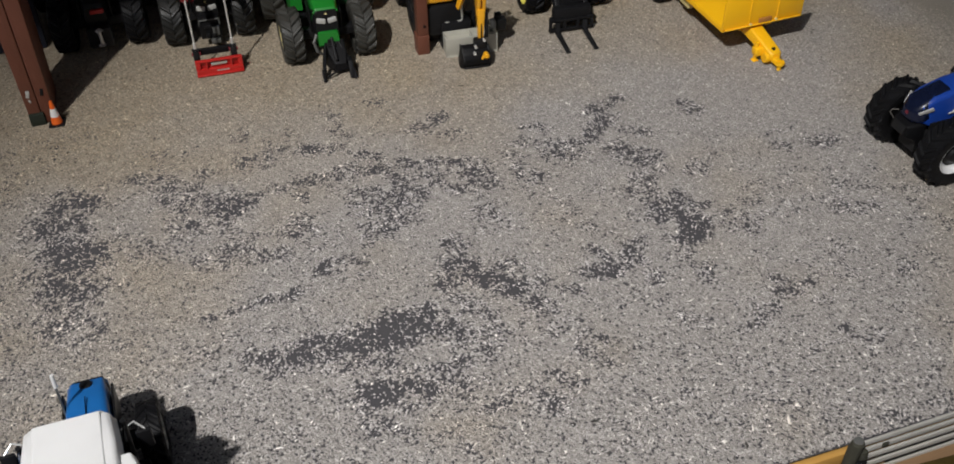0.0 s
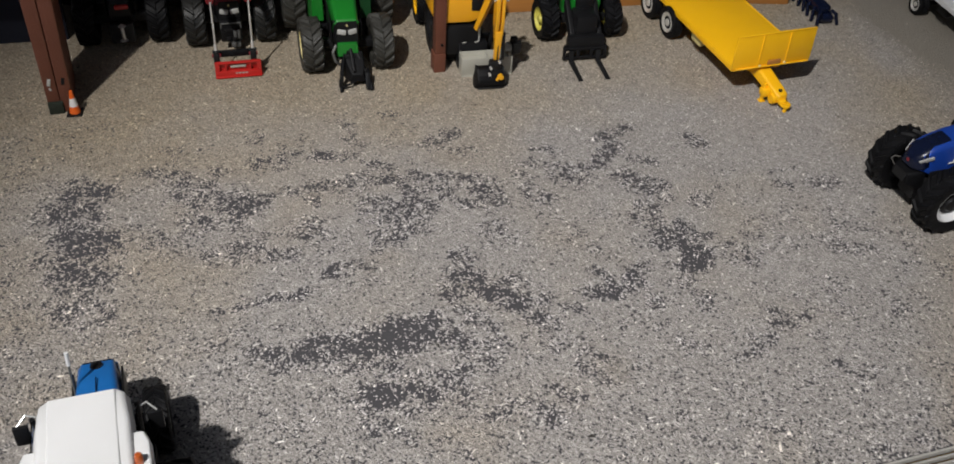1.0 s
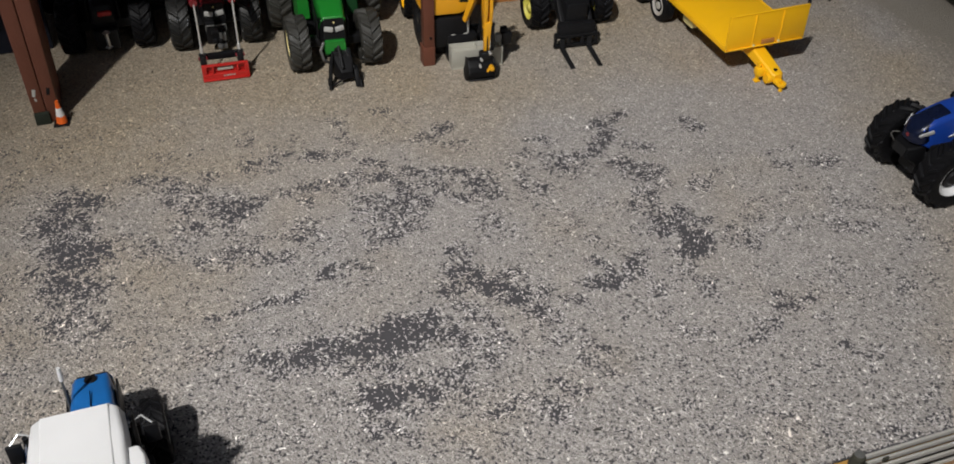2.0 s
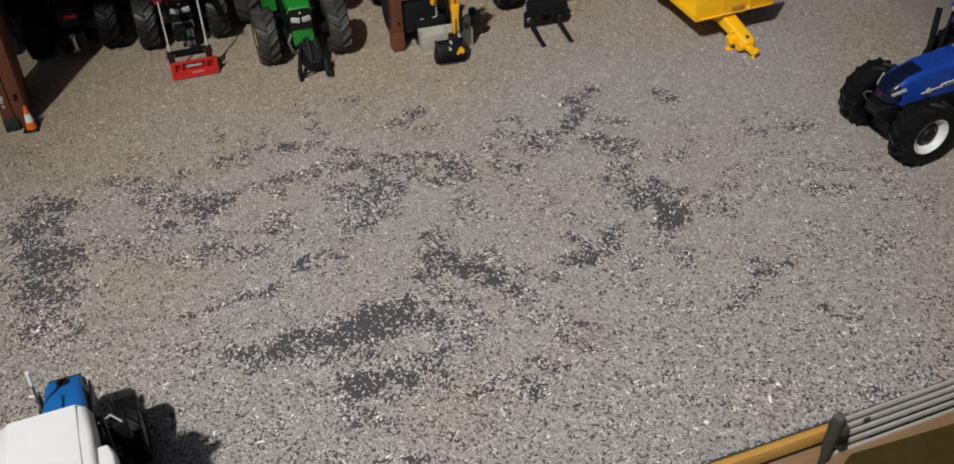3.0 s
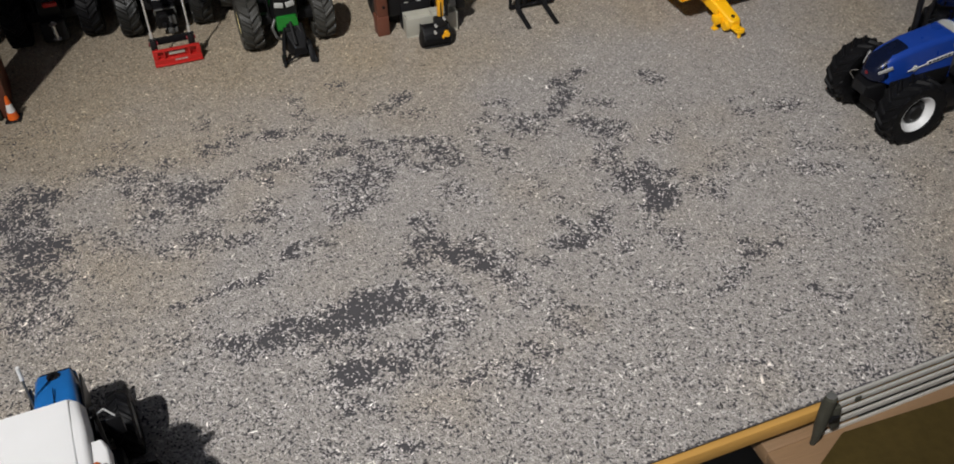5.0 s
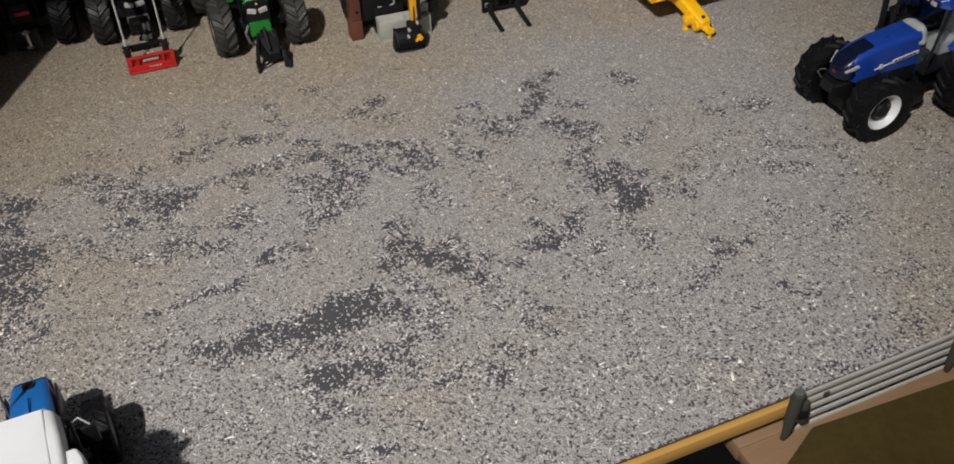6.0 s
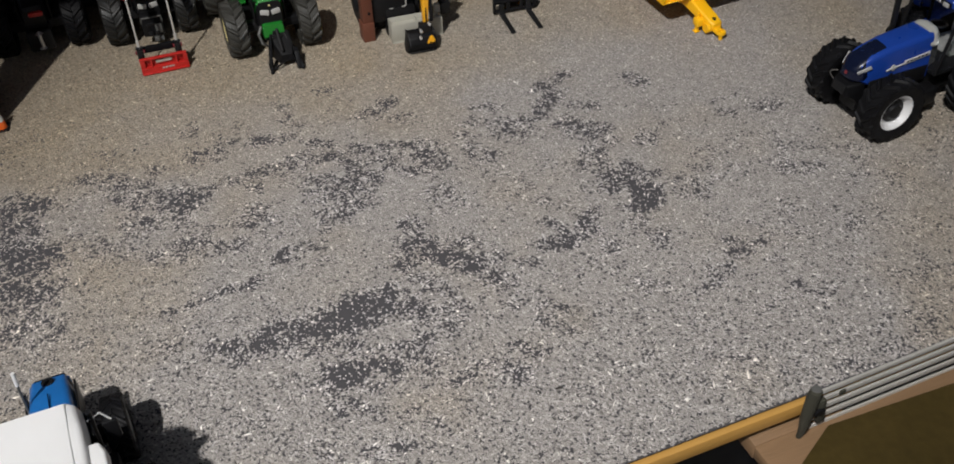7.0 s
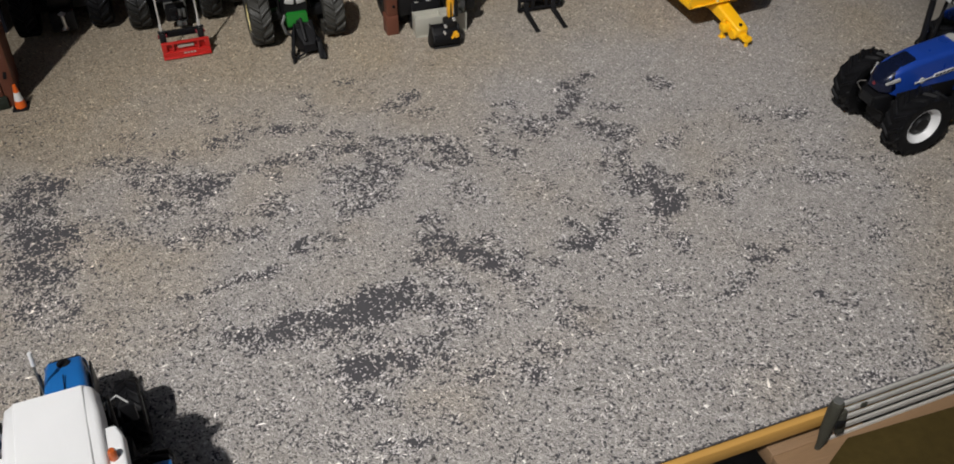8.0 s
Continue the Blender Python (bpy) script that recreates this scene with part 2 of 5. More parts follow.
def tractor(m, label, paint, hood_top, roof, rubber, rim, front_r=0.023, rear_r=0.030, track=0.0295, base=0.082, front_w=0.018, rear_w=0.022,
            nose="grille", cap=False, exhaust=0, group="toy tractors", hub_mat=None, hub_r=0.3, hood_len=0.060, hood_z=0.052, cab=True,
            fender=None, stripe=False, hood_w=0.0125, roof_tail=False, name="tractor", nose_drop=0.006, front_y=-0.017, roof_z=0.094, steer=0.0, tall_exhaust=0.0016, mirror_out=0.011, cowl=False, rear_out=0.006, tank_mat=None, lug_deep=0.0017, mirrors=True):
    """A toy tractor. It faces -y; its origin is the ground under the front axle."""
    t = thing(name, m, label, "tractor", group)
    back = front_y + hood_len
    part("chassis", loft([(front_y + 0.004, 0, 0.008, 0.014, 0.030, 0.003, 1), (back, 0, 0.010, 0.013, 0.034, 0.003, 1), (base + 0.012, 0, 0.012, 0.016, 0.040, 0.003, 1)]), IRON, t)
    part("front_axle", box((2 * track - 0.008, 0.008, 0.008), (0, 0, front_r), 0.001), IRON, t)
    part("rear_axle", rod((-track - rear_out + 0.004, base, rear_r), (track + rear_out - 0.004, base, rear_r), 0.0055, n=16), IRON, t)
    zt, hw = hood_z, hood_w
    face = zt - nose_drop - 0.0015
    low = face - 0.0020 if nose == "grille" else 0.0405 if nose == "dark" else 0.031
    tip = [] if nose == "grille" else [(front_y - 0.0030, 0, hw * 0.40, 0.0405, zt - nose_drop - 0.0070, 0.004, 0.9), (front_y - 0.0018, 0, hw * 0.56, 0.0400, zt - nose_drop - 0.0045, 0.004, 0.88)] if nose == "dark" else []
    part("hood", loft(tip + [(front_y, 0, hw * 0.70, low, zt - nose_drop - 0.003, 0.002, 0.9), (front_y + 0.002, 0, hw * 0.82, low, zt - nose_drop, 0.003, 0.86),
                       (front_y + 0.010, 0, hw * 0.93, min(low, 0.036), zt - nose_drop * 0.45, 0.004, 0.86), (front_y + 0.026, 0, hw, 0.029, zt, 0.004, 0.86),
                       (back, 0, hw * 1.05, 0.030, zt + 0.003, 0.004, 0.88)]), hood_top, t)
    if nose == "grille":
        g = part("grille", loft([(front_y - 0.0005, 0, hw * 0.72, 0.029, face, 0.002, 0.95), (front_y + 0.006, 0, hw * 0.90, 0.028, face, 0.003, 0.95), (front_y + 0.030, 0, hw * 0.96, 0.028, 0.042, 0.003, 0.95)]), BLACK, t)
        for s in (-1, 1):
            part("headlight", box((hw * 0.60, 0.0018, 0.0046), (s * hw * 0.36, front_y - 0.0008, face - 0.0085), 0.0011, (0, -s * 8, s * 10)), LENS, g, "clear headlight")
        part("badge", rod((0, front_y - 0.0008, face - 0.0028), (0, front_y + 0.001, face - 0.0028), 0.0009, n=10), CREAM, g)
        for k in range(3):
            part("grille_bar", box((hw * 1.1, 0.001, 0.0008), (0, front_y - 0.0004, 0.0302 + k * 0.0014), 0.0002), IRON, g)
    if nose == "dark":
        g = part("nose_panel", loft([(front_y - 0.0038, 0, hw * 0.42, 0.0410, zt - nose_drop - 0.0062, 0.003, 0.85), (front_y - 0.0016, 0, hw * 0.68, 0.0405, zt - nose_drop - 0.0030, 0.004, 0.85), (front_y + 0.0028, 0, hw * 0.90, 0.0410, zt - nose_drop + 0.0010, 0.004, 0.84),
                                     (front_y + 0.011, 0, hw * 0.80, 0.0430, zt - nose_drop * 0.45 + 0.0008, 0.004, 0.84), (front_y + 0.022, 0, hw * 0.74, 0.0470, zt + 0.0002, 0.004, 0.84)]), NAVY, t, "smoked black nose panel")
        for s in (-1, 1):
            part("headlight", box((0.0014, 0.0105, 0.0032), (s * hw * 0.78, front_y + 0.0035, zt - nose_drop - 0.0042), 0.0006, (32, s * 10, -s * 22)), CHROME, g, "clear swept headlight")
        part("badge", rod((0, front_y - 0.0042, zt - nose_drop - 0.0085), (0, front_y + 0.001, zt - nose_drop - 0.0085), 0.0014, n=10), MAROON, g)
    if stripe:
        for s in (-1, 1):
            part("side_stripe", box((0.0004, 0.0170, 0.0013), (s * (hw * 0.985 + 0.0006), front_y + 0.0290, 0.0470), 0.0001, (7, s * 3, 0)), WHITE, t)
            part("side_panel", box((0.0005, 0.0225, 0.0034), (s * (hw * 1.0 + 0.0006), front_y + 0.0470, 0.0498), 0.0002, (6, s * 4, 0)), WHITE, t)
            for k in range(6):
                part("side_mark", box((0.0003, 0.0022, 0.0013), (s * (hw * 1.0 + 0.0010), front_y + 0.0385 + 0.0032 * k, 0.0490 + 0.00034 * k), 0.0001, (6, s * 4, 0)), NAVY, t)
            part("side_badge", lathe([(s * hw * 0.96, 0.0024), (s * (hw * 0.985 + 0.0006), 0.0022), (s * (hw * 0.985 + 0.0008), 0.0001)], 16, at=(0, front_y + 0.027, 0.0465)), GREY_LIGHT, t)
    if cowl:
        part("cowl", loft([(back - 0.002, 0, hw * 0.98, 0.055, zt + 0.0036, 0.005, 0.85), (back + 0.002, 0, hw * 1.06, 0.054, zt + 0.0048, 0.006, 0.82), (back + 0.006, 0, hw * 0.90, 0.055, zt + 0.0042, 0.006, 0.8)]), GREY_LIGHT, t, "light grey scuttle")
    if cap:
        part("filler_cap", lathe([(zt - nose_drop - 0.004, 0.0032), (zt - nose_drop * 0.55 + 0.0006, 0.0032), (zt - nose_drop * 0.55 + 0.0009, 0.0026), (zt - nose_drop * 0.55 + 0.0009, 0.0001)], 20, axis="z", at=(0, front_y + 0.0075, 0)), BLACK, t)
        # thin dark line along the middle of the hood
        part("hood_line", box((0.0005, 0.034, 0.0006), (0, front_y + 0.036, zt + 0.0012), 0.0001, (2.5, 0, 0)), NAVY, t)
    for s in (-1, 1):
        part("side_grille", box((0.0012, 0.052, 0.0120 if stripe else 0.0175), (s * hw * 1.0, front_y + 0.0335, 0.0345 if stripe else 0.0372), 0.0004), BLACK, t)
        part("fuel_tank", box((0.012, 0.026, 0.014), (s * 0.018, back - 0.008, 0.019), 0.002), BLACK, t)
        if tank_mat:
            # the right box has the shade of that side in its darker green
            part("side_box", loft([(back - 0.016, s * 0.0205, 0.0050, 0.030, 0.050, 0.002, 0.9), (back + 0.004, s * 0.0215, 0.0060, 0.026, 0.058, 0.002, 0.85)]), tank_mat if s < 0 else GREEN_SHADED, t)
        wheel(t, s * track, 0, front_r, front_w, s, rubber, rim, 15, hub_mat, hub_r, steer, lug_deep)
        wheel(t, s * (track + rear_out), base, rear_r, rear_w, s, rubber, rim, 20, hub_mat, hub_r)
        f = [(-0.017, rear_r + 0.020), (-0.006, rear_r + 0.030), (0.012, rear_r + 0.032), (0.028, rear_r + 0.020), (0.027, rear_r + 0.017), (0.011, rear_r + 0.0285), (-0.005, rear_r + 0.0265), (-0.015, rear_r + 0.017)]
        x0, x1 = s * (track - 0.012), s * (track + rear_out + 0.010)
        part("fender", prism([(base + a, b - 0.0) for a, b in f], min(x0, x1), max(x0, x1)), fender or paint, t)
    if cab:
        y0, y1, zb, zr = back, base + 0.022, 0.036, roof_z - 0.006
        wb, wt = 0.0205, 0.0225
        part("cab_floor", box((2 * wb, y1 - y0, 0.004), (0, (y0 + y1) / 2, zb), 0.001), BLACK, t)
        for s in (-1, 1):
            for ya, yb in ((y0, y0 + 0.007), (y0 + 0.026, y0 + 0.027), (y1, y1 - 0.002)):
                part("pillar", rod((s * wb, ya, zb), (s * wt, yb, zr), 0.0013, n=8), BLACK, t)
            part("side_glass", panel([(s * wb, y0, zb), (s * wb, y1, zb), (s * wt, y1 - 0.002, zr), (s * wt, y0 + 0.007, zr)], 0.0006), GLASS, t).visible_shadow = False
        part("windscreen", panel([(-wb, y0, zb + 0.012), (wb, y0, zb + 0.012), (wt, y0 + 0.007, zr), (-wt, y0 + 0.007, zr)], 0.0006), GLASS, t).visible_shadow = False
        part("rear_glass", panel([(-wb, y1, zb + 0.012), (wb, y1, zb + 0.012), (wt, y1 - 0.002, zr), (-wt, y1 - 0.002, zr)], 0.0006), GLASS, t).visible_shadow = False
        part("dashboard", loft([(y0 + 0.001, 0, 0.012, zb, zb + 0.022, 0.004, 0.8), (y0 + 0.010, 0, 0.009, zb, zb + 0.025, 0.004, 0.8)]), GREY_DARK, t, "dark grey dashboard")
        part("steering_wheel", lathe([(0, 0.0052), (0.0006, 0.0062), (0.0012, 0.0052), (0.0006, 0.0046), (0, 0.0052)], 20, axis="z", at=(0, y0 + 0.014, zb + 0.027)), BLACK, t)
        seat = part("seat", loft([(y0 + 0.024, 0, 0.009, zb + 0.002, zb + 0.013, 0.003, 0.95), (y0 + 0.041, 0, 0.009, zb + 0.002, zb + 0.013, 0.003, 0.95)]), GREY_LIGHT, t, "grey driver seat")
        part("seat_back", loft([(y0 + 0.038, 0, 0.0085, zb + 0.012, zb + 0.034, 0.004, 0.85), (y0 + 0.042, 0, 0.0085, zb + 0.012, zb + 0.034, 0.004, 0.85)]), GREY_LIGHT, seat)
        if roof_tail:
            yf, yr = y0 + 0.002, y1 + 0.006
            top = part("roof", loft([(yf, 0, 0.0168, roof_z - 0.006, roof_z - 0.0015, 0.003, 0.93), (yf + 0.004, 0, 0.0203, roof_z - 0.007, roof_z + 0.0005, 0.003, 0.93), (yf + 0.020, 0, 0.0216, roof_z - 0.007, roof_z + 0.001, 0.003, 0.94),
                                     (yr - 0.002, 0, 0.0220, roof_z - 0.007, roof_z, 0.003, 0.94), (yr, 0, 0.0205, roof_z - 0.006, roof_z - 0.0015, 0.002, 0.94)]), roof, t)
            part("roof_ridge", loft([(yf + 0.003, 0, 0.0155, roof_z - 0.001, roof_z + 0.0016, 0.001, 0.95), (yr - 0.003, 0, 0.0160, roof_z - 0.001, roof_z + 0.0013, 0.001, 0.95)]), roof, top)
            for s in (-1, 1):
                wing = part("roof_shoulder", loft([(yf + 0.0275, s * 0.0215, 0.0050, roof_z - 0.008, roof_z - 0.0028, 0.0016, 0.8), (yf + 0.0335, s * 0.0220, 0.0060, roof_z - 0.008, roof_z - 0.0025, 0.0016, 0.9),
                                                   (yr - 0.004, s * 0.0225, 0.0060, roof_z - 0.008, roof_z - 0.0025, 0.0016, 0.9)]), roof, top)
                part("beacon", lathe([(roof_z - 0.003, 0.0019), (roof_z + 0.0020, 0.0019), (roof_z + 0.0030, 0.0013), (roof_z + 0.0032, 0.0001)], 16, axis="z", at=(s * 0.0225, yf + 0.0450, 0)), AMBER, wing, "amber beacon")
        else:
            top = part("roof", loft([(y0 + 0.000, 0, 0.0205, roof_z - 0.006, roof_z - 0.001, 0.003, 0.93), (y0 + 0.004, 0, 0.0245, roof_z - 0.007, roof_z + 0.001, 0.004, 0.92),
                                     (y1 - 0.004, 0, 0.0255, roof_z - 0.007, roof_z + 0.001, 0.004, 0.92), (y1 + 0.003, 0, 0.0225, roof_z - 0.006, roof_z - 0.001, 0.003, 0.92)]), roof, t)
            part("light_bar", box((0.036, 0.0018, 0.0035), (0, y0 - 0.0007, roof_z - 0.0045), 0.0005), BLACK, top)
            for k in range(7):
                part("roof_mark", box((0.0022, 0.0004, 0.0014), (-0.0085 + 0.0028 * k, y0 - 0.0018, roof_z - 0.0043), 0.0001), WHITE, top)
            for s in (-1, 1):
                part("work_light", box((0.005, 0.0022, 0.003), (s * 0.0145, y0 - 0.0016, roof_z - 0.0045), 0.0005), LENS, top, "clear work light")
        for s in (-1, 1) if mirrors else ():
            fore = -0.006 if roof_tail and s > 0 else 0.0
            arm = part("mirror_arm", bent([(s * (wt - 0.002), y0 + 0.008 + fore, zr - 0.005), (s * (wt + mirror_out), y0 + fore + (0.005 if roof_tail else -0.001), zr - 0.005), (s * (wt + mirror_out + 0.004), y0 + fore + (0.008 if roof_tail else 0.002), zr - (0.008 if roof_tail else 0.013))], 0.00048), CHROME if roof_tail else BLACK, t)
            part("mirror", box((0.007, 0.0022, 0.012), (s * (wt + mirror_out + 0.003), y0 + fore + (0.0085 if roof_tail else 0.003), zr - (0.014 if roof_tail else 0.019)), 0.0008), BLACK, arm)
    if exhaust:
        ex, ey = (exhaust * (hw - 0.0010), -0.004) if cap else (exhaust * (hw + 0.003), back - 0.014)
        e = part("exhaust", bent([(ex, ey, 0.036), (ex - (exhaust * 0.001 if cap else 0), ey, 0.069)], tall_exhaust * (0.50 if cap else 1), 12), GREY_DARK if cap else BLACK, t)
        part("exhaust_tip", rod((ex - (exhaust * 0.001 if cap else 0), ey, 0.0665), (ex - (exhaust * 0.0012 if cap else 0), ey - 0.001, 0.0745 if cap else 0.092), tall_exhaust * (0.8 if cap else 1.05), n=12), WHITE if cap else BLACK, e, "bright exhaust tip" if cap else "")
    return t

# ---- the board and its ground ----
TURN = 20.0  # the board stands at this angle to the walk
BOARD = pose(0, 0, 0, 0, 0, TURN)
BARE = []


def bare(x, y, a, b, turn, strength):
    """A patch where the loose grit is rubbed away: an oval with its half axes, turned, and how bare it is."""
    c, s = math.cos(radians(turn)), math.sin(radians(turn))
    BARE.append((x, y, c / a, s / a, -s / b, c / b, strength))


bare(-0.227, 0.042, 0.018, 0.007, -8, 0.62)
bare(-0.203, 0.038, 0.016, 0.004, -6, 0.63)
bare(-0.213, 0.028, 0.013, 0.008, -15, 0.56)
bare(-0.201, 0.019, 0.020, 0.009, -9, 0.53)
bare(-0.167, 0.014, 0.014, 0.012, 48, 0.73)
bare(-0.155, 0.022, 0.010, 0.006, 10, 0.68)
bare(-0.141, 0.030, 0.011, 0.005, -9, 0.59)
bare(-0.163, 0.063, 0.014, 0.009, 10, 0.56)
bare(-0.180, 0.099, 0.010, 0.007, -68, 0.35)
bare(-0.155, 0.080, 0.012, 0.004, -6, 0.50)
bare(-0.226, 0.074, 0.014, 0.006, 11, 0.35)
bare(-0.195, 0.050, 0.008, 0.005, 10, 0.56)
bare(-0.116, 0.079, 0.016, 0.006, 8, 0.69)
bare(-0.110, 0.123, 0.012, 0.008, -74, 0.30)
bare(-0.100, 0.102, 0.011, 0.007, -12, 0.34)
bare(-0.187, -0.009, 0.010, 0.007, -50, 0.66)
bare(-0.166, -0.009, 0.010, 0.007, -20, 0.61)
bare(-0.198, -0.017, 0.013, 0.006, -10, 0.56)
bare(-0.118, 0.039, 0.023, 0.005, 29, 0.56)
bare(-0.119, 0.024, 0.008, 0.004, -79, 0.56)
bare(-0.118, -0.011, 0.012, 0.010, 28, 0.64)
bare(-0.108, -0.023, 0.010, 0.004, 37, 0.63)
bare(-0.155, -0.032, 0.014, 0.008, 40, 0.60)
bare(-0.130, -0.038, 0.010, 0.007, 13, 0.63)
bare(-0.214, -0.039, 0.012, 0.006, 38, 0.53)
bare(-0.168, -0.045, 0.013, 0.006, -9, 0.51)
bare(-0.208, -0.027, 0.008, 0.005, -13, 0.35)
bare(-0.092, -0.051, 0.011, 0.004, 43, 0.73)
bare(-0.076, -0.043, 0.010, 0.005, 20, 0.60)
bare(-0.080, 0.072, 0.011, 0.006, -9, 0.71)
bare(-0.090, 0.049, 0.016, 0.008, 23, 0.53)
bare(-0.067, 0.057, 0.012, 0.006, -8, 0.61)
bare(-0.042, 0.061, 0.013, 0.005, -6, 0.66)
bare(-0.049, 0.040, 0.010, 0.007, -81, 0.67)
bare(-0.010, 0.064, 0.022, 0.005, -5, 0.63)
bare(0.002, 0.048, 0.016, 0.009, -46, 0.66)
bare(-0.004, 0.031, 0.011, 0.006, -7, 0.56)
bare(-0.027, 0.044, 0.011, 0.009, -14, 0.55)
bare(-0.072, 0.028, 0.013, 0.006, -7, 0.69)
bare(-0.047, 0.026, 0.016, 0.006, -6, 0.70)
bare(-0.071, 0.012, 0.015, 0.010, -12, 0.53)
bare(-0.052, 0.014, 0.015, 0.009, -10, 0.56)
bare(-0.041, 0.006, 0.011, 0.008, -78, 0.53)
bare(-0.058, -0.008, 0.015, 0.008, 21, 0.56)
bare(-0.069, -0.021, 0.006, 0.005, -34, 0.64)
bare(0.014, 0.009, 0.012, 0.012, -57, 0.34)
bare(0.042, 0.046, 0.012, 0.007, -49, 0.59)
bare(0.036, 0.030, 0.011, 0.006, -6, 0.38)
bare(-0.035, 0.112, 0.015, 0.006, 55, 0.66)
bare(-0.042, 0.099, 0.012, 0.004, -6, 0.66)
bare(-0.012, 0.097, 0.009, 0.005, -7, 0.56)
bare(-0.075, 0.139, 0.011, 0.007, -11, 0.34)
bare(0.048, 0.106, 0.009, 0.005, -6, 0.59)
bare(0.047, 0.087, 0.015, 0.006, -6, 0.56)
bare(0.029, 0.073, 0.010, 0.004, -6, 0.50)
bare(0.090, 0.099, 0.009, 0.005, 80, 0.84)
bare(0.070, 0.078, 0.014, 0.010, 21, 0.78)
bare(0.098, 0.136, 0.018, 0.005, 37, 0.64)
bare(0.098, 0.115, 0.011, 0.007, 45, 0.61)
bare(0.119, 0.072, 0.017, 0.010, -27, 0.67)
bare(0.122, 0.102, 0.009, 0.006, -4, 0.50)
bare(0.137, 0.056, 0.007, 0.005, -73, 0.62)
bare(-0.010, -0.027, 0.010, 0.007, -55, 0.67)
bare(0.000, -0.055, 0.017, 0.010, -25, 0.76)
bare(0.021, -0.066, 0.015, 0.008, -14, 0.82)
bare(-0.010, -0.064, 0.010, 0.006, -7, 0.70)
bare(0.030, -0.050, 0.011, 0.005, -21, 0.59)
bare(0.065, -0.070, 0.008, 0.003, -20, 0.68)
bare(0.045, -0.083, 0.011, 0.008, -31, 0.64)
bare(0.045, -0.061, 0.010, 0.005, -5, 0.53)
bare(0.121, 0.036, 0.014, 0.008, 77, 0.62)
bare(0.128, 0.019, 0.012, 0.009, -55, 0.66)
bare(0.145, 0.018, 0.016, 0.007, -32, 0.72)
bare(0.151, -0.009, 0.012, 0.009, -90, 1.00)
bare(0.130, 0.002, 0.008, 0.007, 2, 0.68)
bare(0.145, 0.005, 0.013, 0.009, -26, 0.74)
bare(0.162, 0.013, 0.005, 0.004, 5, 0.74)
bare(0.140, -0.022, 0.007, 0.005, 2, 0.68)
bare(0.186, -0.004, 0.012, 0.010, -47, 0.55)
bare(0.087, -0.036, 0.011, 0.005, -46, 0.70)
bare(0.110, -0.031, 0.009, 0.005, 58, 0.79)
bare(0.085, -0.054, 0.012, 0.005, -4, 0.81)
bare(0.100, -0.047, 0.015, 0.005, 26, 0.68)
bare(0.117, -0.059, 0.009, 0.006, -82, 0.62)
bare(0.145, -0.038, 0.007, 0.006, 67, 0.50)
bare(0.151, -0.050, 0.006, 0.005, 3, 0.59)
bare(0.086, 0.015, 0.014, 0.005, 84, 0.30)
bare(0.081, -0.013, 0.005, 0.005, 74, 0.50)
bare(0.167, 0.132, 0.012, 0.006, -49, 0.50)
bare(0.259, 0.090, 0.009, 0.008, 20, 0.53)
bare(0.227, 0.101, 0.011, 0.002, 24, 0.68)
bare(0.227, 0.082, 0.007, 0.005, 1, 0.53)
bare(0.163, 0.056, 0.009, 0.006, 50, 0.50)
bare(0.184, 0.073, 0.015, 0.005, 29, 0.34)
bare(0.222, 0.023, 0.011, 0.009, 25, 0.34)
bare(-0.111, -0.076, 0.009, 0.004, 40, 0.73)
bare(-0.128, -0.082, 0.012, 0.003, 23, 0.62)
bare(-0.148, -0.091, 0.013, 0.004, 23, 0.59)
bare(-0.042, -0.106, 0.023, 0.012, 22, 1.06)
bare(-0.069, -0.116, 0.022, 0.013, 21, 0.81)
bare(-0.090, -0.124, 0.019, 0.014, 15, 0.78)
bare(-0.109, -0.130, 0.016, 0.012, 18, 0.72)
bare(-0.054, -0.133, 0.014, 0.006, 6, 0.74)
bare(-0.028, -0.092, 0.008, 0.006, 39, 0.77)
bare(-0.080, -0.138, 0.018, 0.004, -4, 0.64)
bare(-0.045, -0.154, 0.013, 0.009, 30, 1.00)
bare(-0.059, -0.165, 0.008, 0.004, -7, 0.72)
bare(-0.026, -0.151, 0.009, 0.007, -82, 0.66)
bare(-0.033, -0.162, 0.014, 0.006, -5, 0.62)
bare(-0.046, -0.179, 0.015, 0.006, -5, 0.56)
bare(0.007, -0.113, 0.014, 0.008, -38, 0.72)
bare(-0.015, -0.100, 0.011, 0.009, -78, 0.63)
bare(0.018, -0.108, 0.013, 0.005, -85, 0.62)
bare(0.003, -0.087, 0.015, 0.007, -35, 0.56)
bare(-0.006, -0.132, 0.010, 0.003, 7, 0.67)
bare(0.079, -0.110, 0.010, 0.006, -3, 0.52)
bare(0.074, -0.123, 0.007, 0.004, -3, 0.63)
bare(0.080, -0.131, 0.012, 0.002, -4, 0.66)
bare(0.058, -0.143, 0.012, 0.004, -25, 0.60)
bare(0.039, -0.155, 0.013, 0.005, 10, 0.62)
bare(0.054, -0.157, 0.007, 0.004, -4, 0.72)
bare(0.054, -0.166, 0.006, 0.004, -37, 0.74)
bare(0.020, -0.165, 0.010, 0.003, 29, 0.64)
bare(-0.009, -0.147, 0.020, 0.010, -6, 0.50)
bare(0.138, -0.097, 0.010, 0.006, -2, 0.50)
